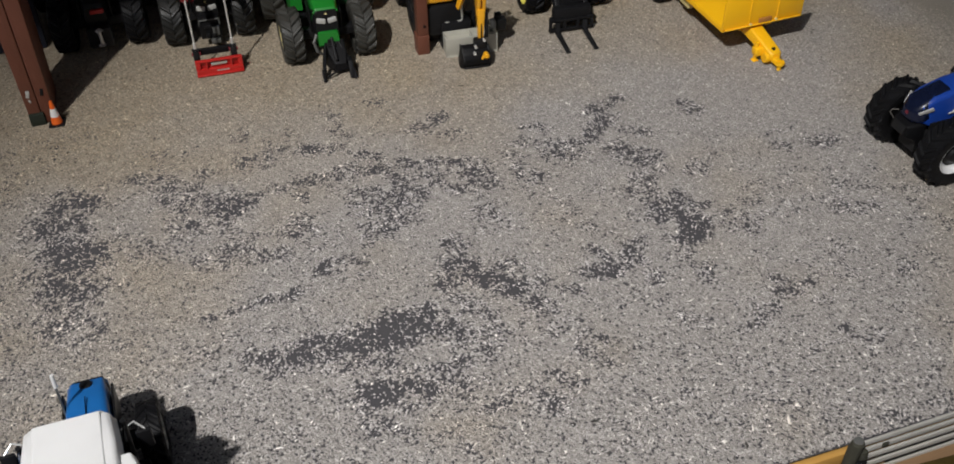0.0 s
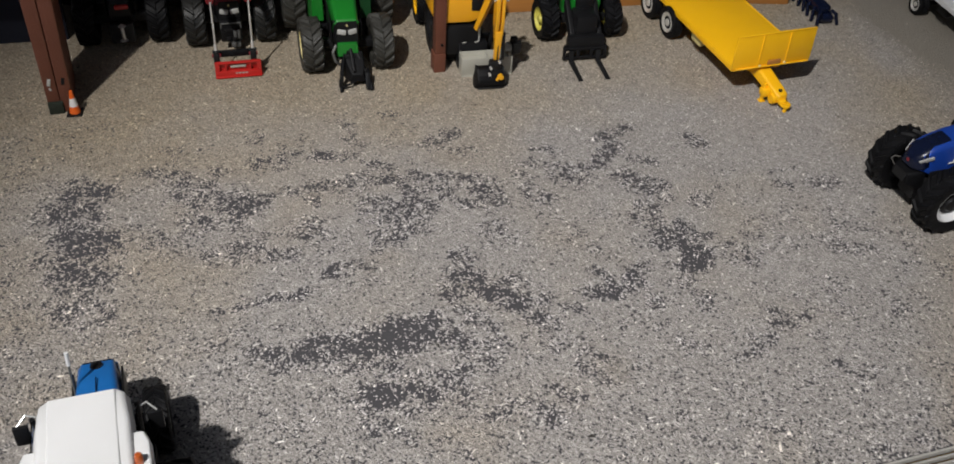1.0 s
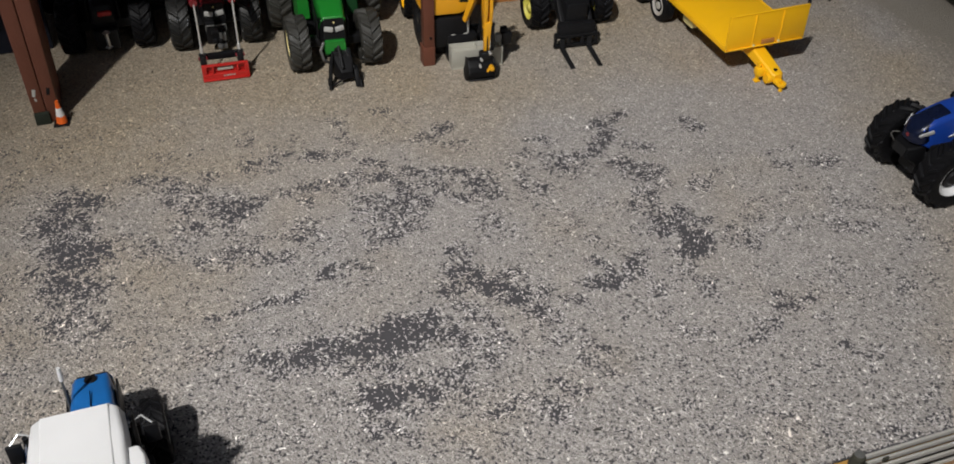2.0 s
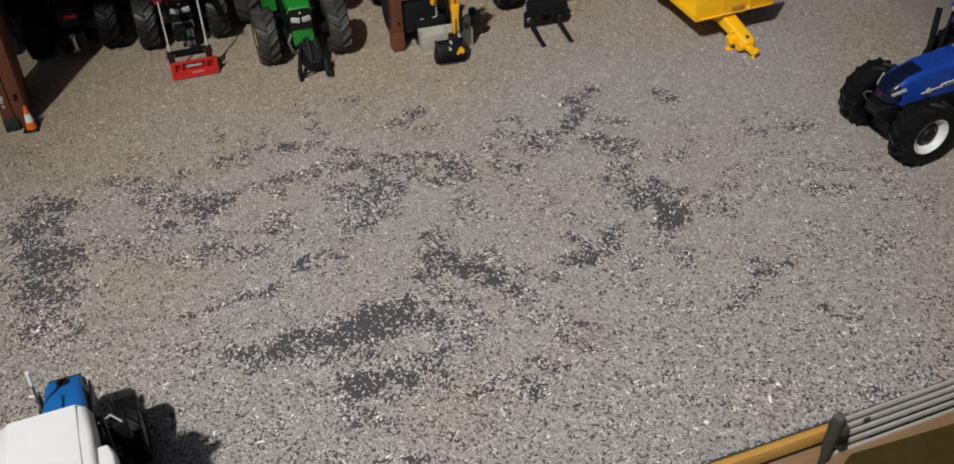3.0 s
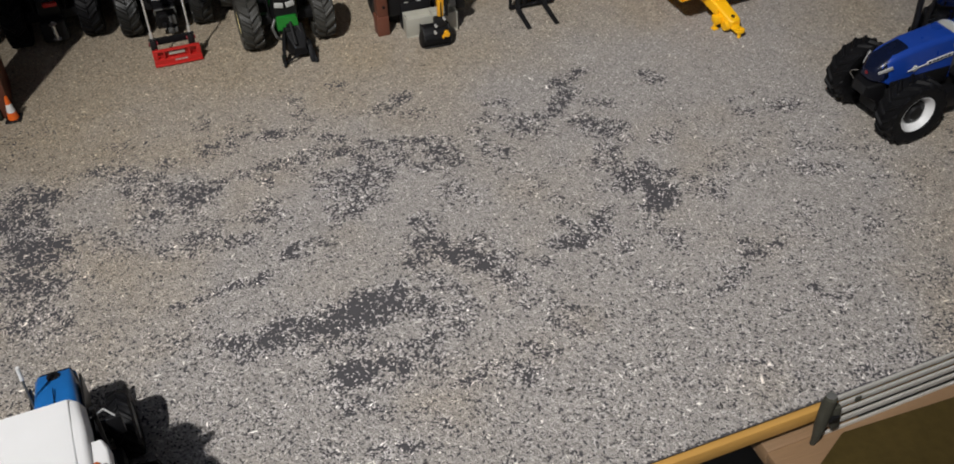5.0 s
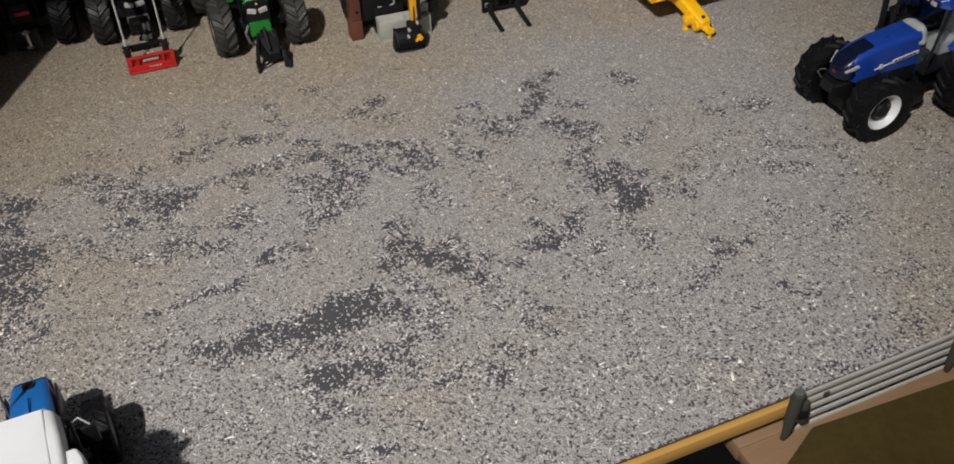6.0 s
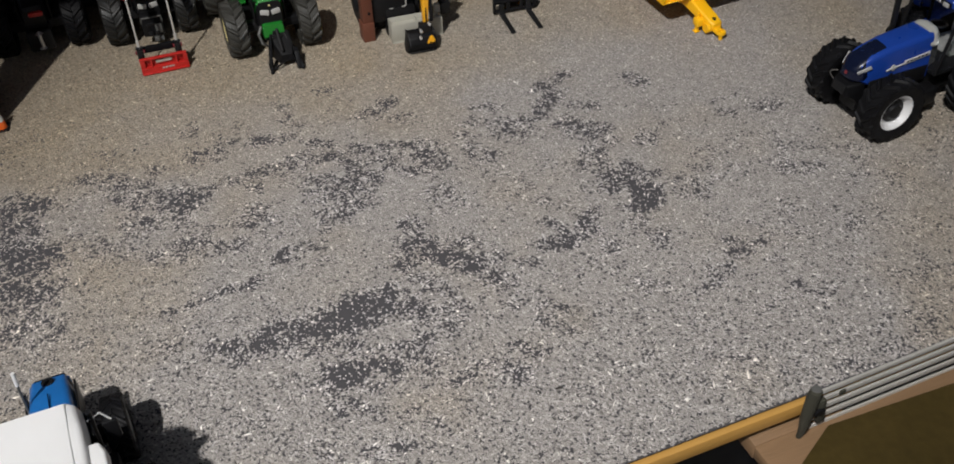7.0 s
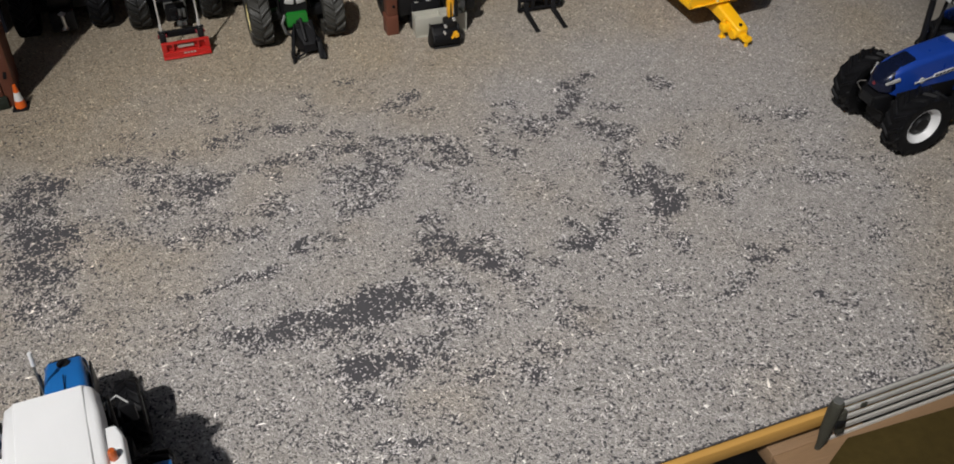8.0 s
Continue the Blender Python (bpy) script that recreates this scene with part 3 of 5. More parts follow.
bare(0.131, -0.155, 0.006, 0.004, 0, 0.54)
bare(0.262, 0.013, 0.015, 0.008, 0, 0.52)
bare(0.201, -0.066, 0.010, 0.006, -20, 0.61)
bare(0.215, -0.063, 0.006, 0.003, 1, 0.61)
bare(0.188, -0.087, 0.010, 0.005, 15, 0.58)
bare(0.177, -0.100, 0.009, 0.005, 31, 0.55)
bare(0.192, -0.036, 0.007, 0.003, 27, 0.54)
bare(0.227, -0.102, 0.004, 0.003, 33, 0.74)
bare(0.243, -0.107, 0.010, 0.008, 17, 0.36)
bare(0.282, -0.045, 0.006, 0.005, 24, 0.59)
bare(-0.281, 0.017, 0.019, 0.011, -9, 0.68)
bare(-0.282, -0.010, 0.021, 0.014, -22, 0.75)
bare(-0.262, -0.039, 0.023, 0.016, -29, 0.83)
bare(-0.258, -0.067, 0.022, 0.014, -15, 0.80)
bare(-0.247, -0.101, 0.023, 0.016, -35, 0.56)
bare(-0.022, -0.212, 0.015, 0.005, 3, 0.69)
bare(0.041, -0.158, 0.014, 0.005, 11, 0.56)


def fbm(x, y, cell, seed, octaves=3):
    """Smooth value noise, 0 to 1, over arrays of places."""
    total, norm = np.zeros_like(x), 0.0
    for o in range(octaves):
        gx, gy = x / cell + 31.7 * seed, y / cell + 17.3 * seed
        ix, iy = np.floor(gx).astype(np.int64), np.floor(gy).astype(np.int64)
        fx, fy = gx - ix, gy - iy
        fx, fy = fx * fx * (3 - 2 * fx), fy * fy * (3 - 2 * fy)

        def value(i, j):
            h = (i * 374761393 + j * 668265263 + (seed + o) * 974634777) & 0xFFFFFFFF
            h = ((h ^ (h >> 13)) * 1274126177) & 0xFFFFFFFF
            return ((h ^ (h >> 16)) & 0xFFFF) / 65535.0

        v = (value(ix, iy) * (1 - fx) + value(ix + 1, iy) * fx) * (1 - fy) + (value(ix, iy + 1) * (1 - fx) + value(ix + 1, iy + 1) * fx) * fy
        total, norm, cell = total + v * 0.55**o, norm + 0.55**o, cell / 2
    return total / norm


def grit_cover(x, y):
    """How much of the felt the loose grit covers at a place, 0 to 1."""
    worn = np.zeros_like(x)
    px, py = x + 0.010 * (fbm(x, y, 0.010, 3) - 0.5), y + 0.010 * (fbm(x, y, 0.010, 9) - 0.5)
    for cx, cy, m00, m01, m10, m11, strength in BARE:
        dx, dy = px - cx, py - cy
        d = np.sqrt((dx * m00 + dy * m01) ** 2 + (dx * m10 + dy * m11) ** 2)
        worn = np.maximum(worn, strength * np.clip((1.95 - d) / 1.10, 0, 1))
    c, s = math.cos(radians(TURN)), math.sin(radians(TURN))
    u, v = x * c + y * s, y * c - x * s
    near = np.clip((0.06 - y) / 0.22, 0, 1)
    broad, fine, tiny = fbm(u, v * 1.8, 0.045, 5, 3), fbm(x, y, 0.0080, 7, 2), fbm(x, y, 0.0034, 15, 2)
    worn = np.maximum(worn, (0.22 + 0.08 * near) * np.clip((broad - 0.32) / 0.25, 0, 1) * (1 - 0.7 * np.clip((y - 0.04) / 0.12, 0, 1)))
    ragged = worn + np.clip(worn / 0.3, 0, 1) * (0.75 * (fine - 0.5) + 0.40 * (tiny - 0.5))
    # towards the viewer the cover thins: dark flecks standing for shade between grains
    gone = np.maximum(0.07 + (0.10 + 0.20 * tiny) * near, 0.06 + 0.92 * np.clip((ragged - 0.07) / 0.88, 0, 1))
    edge = np.clip(1 - (v + 0.2500) / (0.0004 + 0.0026 * fine), 0, 1)
    return 1 - np.clip(gone + 0.9 * edge, 0, 0.96)


def smooth_yard(x, y):
    """1 where the bare smooth screed beyond the grit lies."""
    edge = (x - 0.347) * 0.927 + (y - 0.4065) * 0.374
    return np.clip((edge + 0.02 + 0.03 * (fbm(x, y, 0.05, 12) - 0.5)) / 0.03, 0, 1)


def ground_material():
    mat = bpy.data.materials.new("gritted_felt")
    mat.use_nodes = True
    nodes, links = mat.node_tree.nodes, mat.node_tree.links
    bsdf = nodes["Principled BSDF"]
    coord, cover, yard, warm = nodes.new("ShaderNodeTexCoord"), nodes.new("ShaderNodeAttribute"), nodes.new("ShaderNodeAttribute"), nodes.new("ShaderNodeAttribute")
    cover.attribute_name, yard.attribute_name, warm.attribute_name = "cover", "yard", "warm"

    def tex(kind, scale, detail=2):
        n = nodes.new(kind)
        n.inputs["Scale"].default_value = scale
        if detail is not None:
            n.inputs["Detail"].default_value = detail
        links.new(coord.outputs["Object"], n.inputs["Vector"])
        return n

    def mix(a, b, fac):
        n = nodes.new("ShaderNodeMix")
        n.data_type = "RGBA"
        for socket, v in (("A", a), ("B", b), ("Factor", fac)):
            if isinstance(v, tuple):
                n.inputs[socket].default_value = (*v, 1)
            else:
                links.new(v, n.inputs[socket])
        return n.outputs["Result"]

    def maths(op, a, b):
        n = nodes.new("ShaderNodeMath")
        n.operation = op
        n.use_clamp = True
        for k, v in enumerate((a, b)):
            if isinstance(v, float):
                n.inputs[k].default_value = v
            else:
                links.new(v, n.inputs[k])
        return n.outputs[0]

    grains, dust, broad = tex("ShaderNodeTexVoronoi", 700, None), tex("ShaderNodeTexNoise", 900, 3), tex("ShaderNodeTexNoise", 14, 4)
    felt = mix((0.050, 0.048, 0.052), (0.082, 0.078, 0.084), dust.outputs["Fac"])
    sep = nodes.new("ShaderNodeSeparateColor")
    links.new(grains.outputs["Color"], sep.inputs[0])
    grit = mix((0.246, 0.229, 0.215), (0.422, 0.394, 0.371), sep.outputs[0])
    grit_warm = mix((0.22, 0.1819, 0.1345), (0.42, 0.3637, 0.2794), sep.outputs[0])
    grit = mix(grit, grit_warm, warm.outputs["Fac"])
    screed = mix((0.235, 0.2113, 0.1752), (0.29, 0.2605, 0.2178), broad.outputs["Fac"])
    threshold = maths("GREATER_THAN", maths("MULTIPLY", cover.outputs["Fac"], 1.0), maths("ADD", maths("MULTIPLY", sep.outputs[1], 0.78), 0.10))
    colour = mix(mix(felt, grit, threshold), screed, yard.outputs["Fac"])
    links.new(colour, bsdf.inputs["Base Color"])
    bsdf.inputs["Roughness"].default_value = 0.9
    relief = nodes.new("ShaderNodeBump")
    relief.inputs["Strength"].default_value, relief.inputs["Distance"].default_value = 0.7, 0.0008
    links.new(maths("MULTIPLY", grains.outputs["Distance"], threshold), relief.inputs["Height"])
    links.new(relief.outputs["Normal"], bsdf.inputs["Normal"])
    return mat


def make_ground():
    """One sheet: fine in the middle, running on to the board's ends."""
    us = np.concatenate([[-1.4, -0.9, -0.6], np.arange(-0.46, 0.62, 0.0022), [0.8, 1.1, 1.5]])
    vs = np.concatenate([np.arange(-0.25, 0.46, 0.0022), [0.55, 0.8, 1.2]])
    uu, vv = np.meshgrid(us, vs)
    c, s = math.cos(radians(TURN)), math.sin(radians(TURN))
    x, y = (uu * c - vv * s).ravel(), (uu * s + vv * c).ravel()
    cover = grit_cover(x, y)
    yard = smooth_yard(x, y)
    z = 0.0006 * cover * (fbm(x, y, 0.012, 21) - 0.5) * (1 - yard)
    nu, nv = len(us), len(vs)
    idx = np.arange(nu * nv).reshape(nv, nu)
    quads = np.stack([idx[:-1, :-1], idx[:-1, 1:], idx[1:, 1:], idx[1:, :-1]], -1).reshape(-1, 4)
    mesh = bpy.data.meshes.new("ground")
    mesh.from_pydata(np.stack([x, y, z], 1).tolist(), [], quads.tolist())
    warm = np.clip(np.maximum((-x * 0.9 + y * 1.6 - 0.06) / 0.35, np.clip(np.maximum((x - 0.27) / 0.12, (-x - 0.12) / 0.36), 0, 0.55)) + 0.95 * (fbm(x, y, 0.06, 30) - 0.52), 0, 1)
    for name, data in (("cover", cover), ("yard", yard), ("warm", warm)):
        mesh.attributes.new(name, "FLOAT", "POINT").data.foreach_set("value", data.astype(np.float32))
    mesh.materials.append(ground_material())
    mesh.shade_smooth()
    return tagged(new("ground", mesh), "grey grit over dark felt with rubbed bare patches", "ground", kind="structure")


def grit_material():
    mat = bpy.data.materials.new("stone_grit")
    mat.use_nodes = True
    nodes, links = mat.node_tree.nodes, mat.node_tree.links
    bsdf = nodes["Principled BSDF"]
    geo, ramp = nodes.new("ShaderNodeNewGeometry"), nodes.new("ShaderNodeValToRGB")
    links.new(geo.outputs["Random Per Island"], ramp.inputs["Fac"])
    stops = ramp.color_ramp.elements
    stops[0].position, stops[0].color = 0.0, (0.040, 0.036, 0.032, 1)
    stops[1].position, stops[1].color = 1.0, (0.8, 0.7667, 0.7102, 1)
    for at, col in ((0.020, (0.08, 0.075, 0.070, 1)), (0.05, (0.2, 0.1868, 0.1705, 1)), (0.13, (0.260, 0.243, 0.229, 1)), (0.55, (0.378, 0.353, 0.333, 1)), (0.92, (0.461, 0.435, 0.412, 1))):
        stops.new(at).color = col
    warm = nodes.new("ShaderNodeAttribute")
    warm.attribute_name = "warm"
    tint = nodes.new("ShaderNodeMix")
    tint.data_type, tint.blend_type = "RGBA", "MULTIPLY"
    tint.inputs["B"].default_value = (1.02, 0.885, 0.675, 1)
    links.new(warm.outputs["Fac"], tint.inputs["Factor"])
    links.new(ramp.outputs["Color"], tint.inputs["A"])
    # the loose chips left on the rubbed patches get a paler colour
    pale, wash = nodes.new("ShaderNodeAttribute"), nodes.new("ShaderNodeMix")
    pale.attribute_name = "pale"
    wash.data_type, wash.blend_type = "RGBA", "MULTIPLY"
    wash.inputs["B"].default_value = (1.42, 1.42, 1.46, 1)
    links.new(pale.outputs["Fac"], wash.inputs["Factor"])
    links.new(tint.outputs["Result"], wash.inputs["A"])
    links.new(wash.outputs["Result"], bsdf.inputs["Base Color"])
    bsdf.inputs["Roughness"].default_value = 0.6
    return mat


def make_grit(count=350000):
    """Loose grains of crushed stone, thick where the felt is covered and sparse on the bare patches."""
    rng = np.random.default_rng(4)
    n = int(count * 1.75)
    u, v = rng.uniform(-0.44, 0.60, n), rng.uniform(-0.2490, 0.40, n)
    c, s = math.cos(radians(TURN)), math.sin(radians(TURN))
    x, y = u * c - v * s, u * s + v * c
    cover = grit_cover(x, y)
    keep = rng.uniform(0, 1, n) < (0.14 + 0.30 * np.clip(cover / 0.22, 0, 1) + 0.56 * cover**2) * (1 - 0.985 * smooth_yard(x, y)) * 0.64
    x, y, cover = x[keep][:count], y[keep][:count], cover[keep][:count]
    n = len(x)
    size = 0.90 - 0.22 * np.clip((y + 0.18) / 0.40, 0, 1)
    size = np.where(rng.uniform(0, 1, n) < 0.05, size * 1.5, size)
    length, thick = size * rng.lognormal(math.log(0.00106), 0.46, n), size * rng.lognormal(math.log(0.00040), 0.28, n)
    patchy = (cover < 0.75) & (cover > 0.25)
    length = np.where(patchy, length * 1.12, length)
    turn, lean = rng.uniform(0, 2 * math.pi, n), rng.normal(0, 0.25, n)
    ax = np.stack([np.cos(turn) * np.cos(lean), np.sin(turn) * np.cos(lean), np.sin(lean)], 1)
    side = np.stack([-np.sin(turn), np.cos(turn), 0 * turn], 1)
    up = np.cross(ax, side)
    mid = np.stack([x, y, thick * 0.55], 1)
    L, T = length[:, None], thick[:, None]
    wide = T * rng.uniform(0.9, 1.7, (n, 1))
    curl = side * L * np.where(patchy, 0.34, 0.25)[:, None] * rng.normal(0, 1, (n, 1))
    verts = np.stack([mid + ax * L + curl, mid - ax * L + curl, mid + side * wide + ax * L * 0.25, mid - side * wide - ax * L * 0.2, mid + up * T * 0.9, mid - up * T * 0.9], 1).reshape(-1, 3)
    tri = np.array([[0, 2, 4], [2, 1, 4], [1, 3, 4], [3, 0, 4], [2, 0, 5], [1, 2, 5], [3, 1, 5], [0, 3, 5]])[:6]
    faces = (np.arange(n)[:, None, None] * 6 + tri[None]).reshape(-1, 3)
    mesh = bpy.data.meshes.new("grit")
    mesh.vertices.add(len(verts))
    mesh.vertices.foreach_set("co", verts.astype(np.float32).ravel())
    mesh.loops.add(faces.size)
    mesh.loops.foreach_set("vertex_index", faces.astype(np.int32).ravel())
    mesh.polygons.add(len(faces))
    mesh.polygons.foreach_set("loop_start", (np.arange(len(faces)) * 3).astype(np.int32))
    mesh.update(calc_edges=True)
    warm = np.clip(np.maximum((-x * 0.9 + y * 1.6 - 0.06) / 0.35, np.clip(np.maximum((x - 0.27) / 0.12, (-x - 0.12) / 0.36), 0, 0.55)) + 0.95 * (fbm(x, y, 0.06, 30) - 0.52), 0, 1)
    mesh.attributes.new("warm", "FLOAT", "POINT").data.foreach_set("value", np.repeat(warm, 6).astype(np.float32))
    pale = np.clip((0.80 - cover) / 0.30, 0, 1)
    mesh.attributes.new("pale", "FLOAT", "POINT").data.foreach_set("value", np.repeat(pale, 6).astype(np.float32))
    mesh.materials.append(grit_material())
    return tagged(new("grit", mesh), "loose pale grey stone grit scattered on the felt", "grit", kind="stuff")


make_ground()
make_grit()


def slab(name, size, at, mat, label="", bevel=0.001, kind="structure", rot=(0, 0, 0), category=""):
    ob = part(name, box(size, (0, 0, 0), bevel), mat)
    ob.matrix_basis = BOARD @ pose(*at, *rot)
    return tagged(ob, label, category, kind=kind)


# edge strip of the board, the lower ledge before it, and the room round it
slab("edge_trim", (2.6, 0.0045, 0.0105), (0.0, -0.2525, -0.0047), PINE, "varnished pine strip along the board's edge", 0.0012)
slab("board", (2.9, 1.44, 0.012), (0.0, 0.472, -0.011), DARK_VOID, "dark board under the ground")
slab("ledge", (0.30, 0.105, 0.010), (0.2475, -0.3080, -0.0220), PINE_RAW, "raw pine ledge below the board's edge", 0.0015, rot=(0, -1.7, 0))
slab("ledge_block", (0.060, 0.050, 0.012), (0.1275, -0.2310, -0.0265), PINE_RAW, "raw pine block under the board", 0.001)
# dark brown strip with a slanted left end
brown_slab = slab("dark_strip", (0.30, 0.080, 0.003), (0.2880, -0.3120, -0.0146), DARK_BROWN, "dark brown strip on the ledge", 0.0012, rot=(0, -1.7, -4))
for v in brown_slab.data.vertices:
    v.co.x += 1.6 * (v.co.y - 0.04) * (v.co.x < 0)
for u in (-1.3, 1.3):
    for v in (-0.20, 1.15):
        slab("table_leg", (0.06, 0.06, 0.758), (u, v, -0.396), PINE, "plain wooden leg under the board", 0.002)
# unseen room shell; the bluish wall paint tints the fill light in shadows
slab("floor", (5.0, 5.0, 0.05), (0, 0, -0.80), CARPET, "dark carpet", 0)
slab("ceiling", (5.0, 5.0, 0.05), (0, 0, 2.15), PAINT_WALL, "plain ceiling", 0)
for name, at, size in (("wall_north", (0, 2.5, 0.67), (5.0, 0.06, 2.9)), ("wall_south", (0, -2.5, 0.67), (5.0, 0.06, 2.9)), ("wall_east", (2.5, 0, 0.67), (0.06, 4.9, 2.9)), ("wall_west", (-2.5, 0, 0.67), (0.06, 4.9, 2.9))):
    slab(name, size, at, PAINT_WALL, "plain painted wall", 0)
slab("back_board", (0.22, 0.010, 0.030), (0.195, 0.3065, 0.0150), PLANK, "orange-brown wooden board standing at the back", 0.001, rot=(0, 0, -5))
slab("back_plank", (0.10, 0.010, 0.020), (0.355, 0.284, 0.0100), PLANK, "brown wooden plank standing at the back", 0.001, rot=(0, 0, -14))
# slab out of view, added to cast shade behind the tractors
slab("unseen_roof", (0.62, 0.160, 0.006), (-0.268, 0.3000, 0.1735), STEEL_BROWN, "unseen red-brown roof slab, added to shade the ground behind the tractors", 0.0008, rot=(0, 0, -4))
# plain dark navy panel at the left end of the row
slab("navy_panel", (0.40, 0.006, 0.12), (-0.470, 0.3570, 0.060), NAVY_MATT, "dark navy panel standing left of the tractors", 0.0008, rot=(0, 0, -4))


# ---- tractors ----
green = tractor(pose(-0.125, 0.2145, 0, 0, 0, 15), "green toy tractor with cream rims and a black front linkage", GREEN, GREEN, GREEN, RUBBER_GREY, CREAM, steer=3, lug_deep=0.0021, hood_z=0.0575, nose_drop=0.0055, rear_r=0.033, rear_out=0.009, tank_mat=GREEN)
# rear tyres widened on red and old to darken the shaded gaps between them
red = tractor(pose(-0.232, 0.247, 0, 0, 0, 17), "dark red toy tractor with a front loader and red blade", MAROON, MAROON, MAROON, RUBBER_MID, IRON, rear_r=0.036, rear_w=0.034, rear_out=0.010)
# hood colour taken black because the nose lies in shade
old = tractor(pose(-0.322, 0.234, 0, 0, 0, 17), "black and dark red toy tractor standing in the shade", BLACK, BLACK, BLACK, RUBBER, IRON, nose="plain", rear_r=0.036, rear_w=0.032, rear_out=0.012)
loader = tractor(pose(0.0737, 0.2967, 0, 0, 0, 15), "green toy tractor with yellow rims and pallet forks", GREEN, GREEN, GREEN, RUBBER, YELLOW_RIM, nose="plain", front_r=0.0190, front_w=0.0165, steer=4)
blue = tractor(pose(0.3217, 0.0680, 0, 0, 0, -69), "blue toy tractor with white wheel rims and a smoked nose", BLUE, BLUE, BLUE, RUBBER, WHITE, nose="dark", stripe=True, hub_mat=BLACK, hub_r=0.36, exhaust=-1,
               track=0.0278, hood_z=0.0620, nose_drop=0.0085, front_r=0.0248, tall_exhaust=0.0022, cowl=True, mirrors=False)
# lugs kept shallow so the front tyres read as shaded by the cab
white = tractor(pose(-0.1866, -0.2092, 0, 0, 0, 200.7), "blue toy tractor with a white cab roof", BLUE_LIGHT, BLUE_LIGHT, WHITE, RUBBER, GREY_LIGHT, cap=True, exhaust=1, tall_exhaust=0.0013, roof_tail=True,
                front_r=0.0185, front_w=0.0125, lug_deep=0.0008, front_y=-0.0255, hood_len=0.0665, track=0.0262, base=0.078, hood_w=0.0124, mirror_out=0.004)


def link_frame(t):
    """A green bumper and a black three-point front linkage that stands on the ground."""
    b = part("bumper", loft([(-0.0215, 0, 0.0085, 0.0215, 0.0325, 0.002, 0.95), (-0.010, 0, 0.0095, 0.0205, 0.0325, 0.002, 1)]), GREEN, t)
    part("bumper_bracket", box((0.009, 0.006, 0.010), (0.0015, -0.0225, 0.018), 0.001), BLACK, b)
    # linkage drawn wider to the right, its black taking in the shadow there
    link = part("front_linkage", loft([(-0.0372, 0.0060, 0.0058, 0.006, 0.012, 0.001, 0.8), (-0.030, 0.0052, 0.0088, 0.005, 0.018, 0.001, 0.8), (-0.020, 0.0040, 0.0100, 0.004, 0.025, 0.002, 0.8)]), RUBBER, t, "black front linkage")
    for x, dx in ((-0.0072, -0.0014), (0.0145, 0.0022)):
        part("link_arm", bent([(x * 0.6, -0.020, 0.017), (x, -0.033, 0.0105), (x + dx, -0.043, 0.0012)], 0.0016), RUBBER, link)
        part("link_stay", bent([(x * 0.5, -0.022, 0.024), (x + dx * 0.5, -0.039, 0.006)], 0.0009), BLACK, link)
    part("cross_bar", bent([(-0.0070, -0.0400, 0.0022), (0.0040, -0.0360, 0.0058)], 0.0009), BLACK, link)
    part("top_link", bent([(0.002, -0.020, 0.028), (0.003, -0.036, 0.016)], 0.0014), IRON, link)
    part("hook", box((0.003, 0.004, 0.006), (-0.0088, -0.0395, 0.0062), 0.0006), IRON, link)
    part("bumper_notch", box((0.0052, 0.0012, 0.0052), (0.0010, -0.0218, 0.0242), 0.0006), BLACK, b)
    part("leg_plate", prism([(-0.030, 0.014), (-0.036, 0.013), (-0.0445, 0.0015), (-0.0405, 0.0010), (-0.028, 0.006)], 0.0120, 0.0158, bevel=0.0006), RUBBER, link)
    part("hose", bent([(-0.0085, -0.014, 0.030), (-0.0125, -0.019, 0.024), (-0.0105, -0.020, 0.016), (-0.0065, -0.017, 0.011)], 0.0012), GREY_DARK, t)


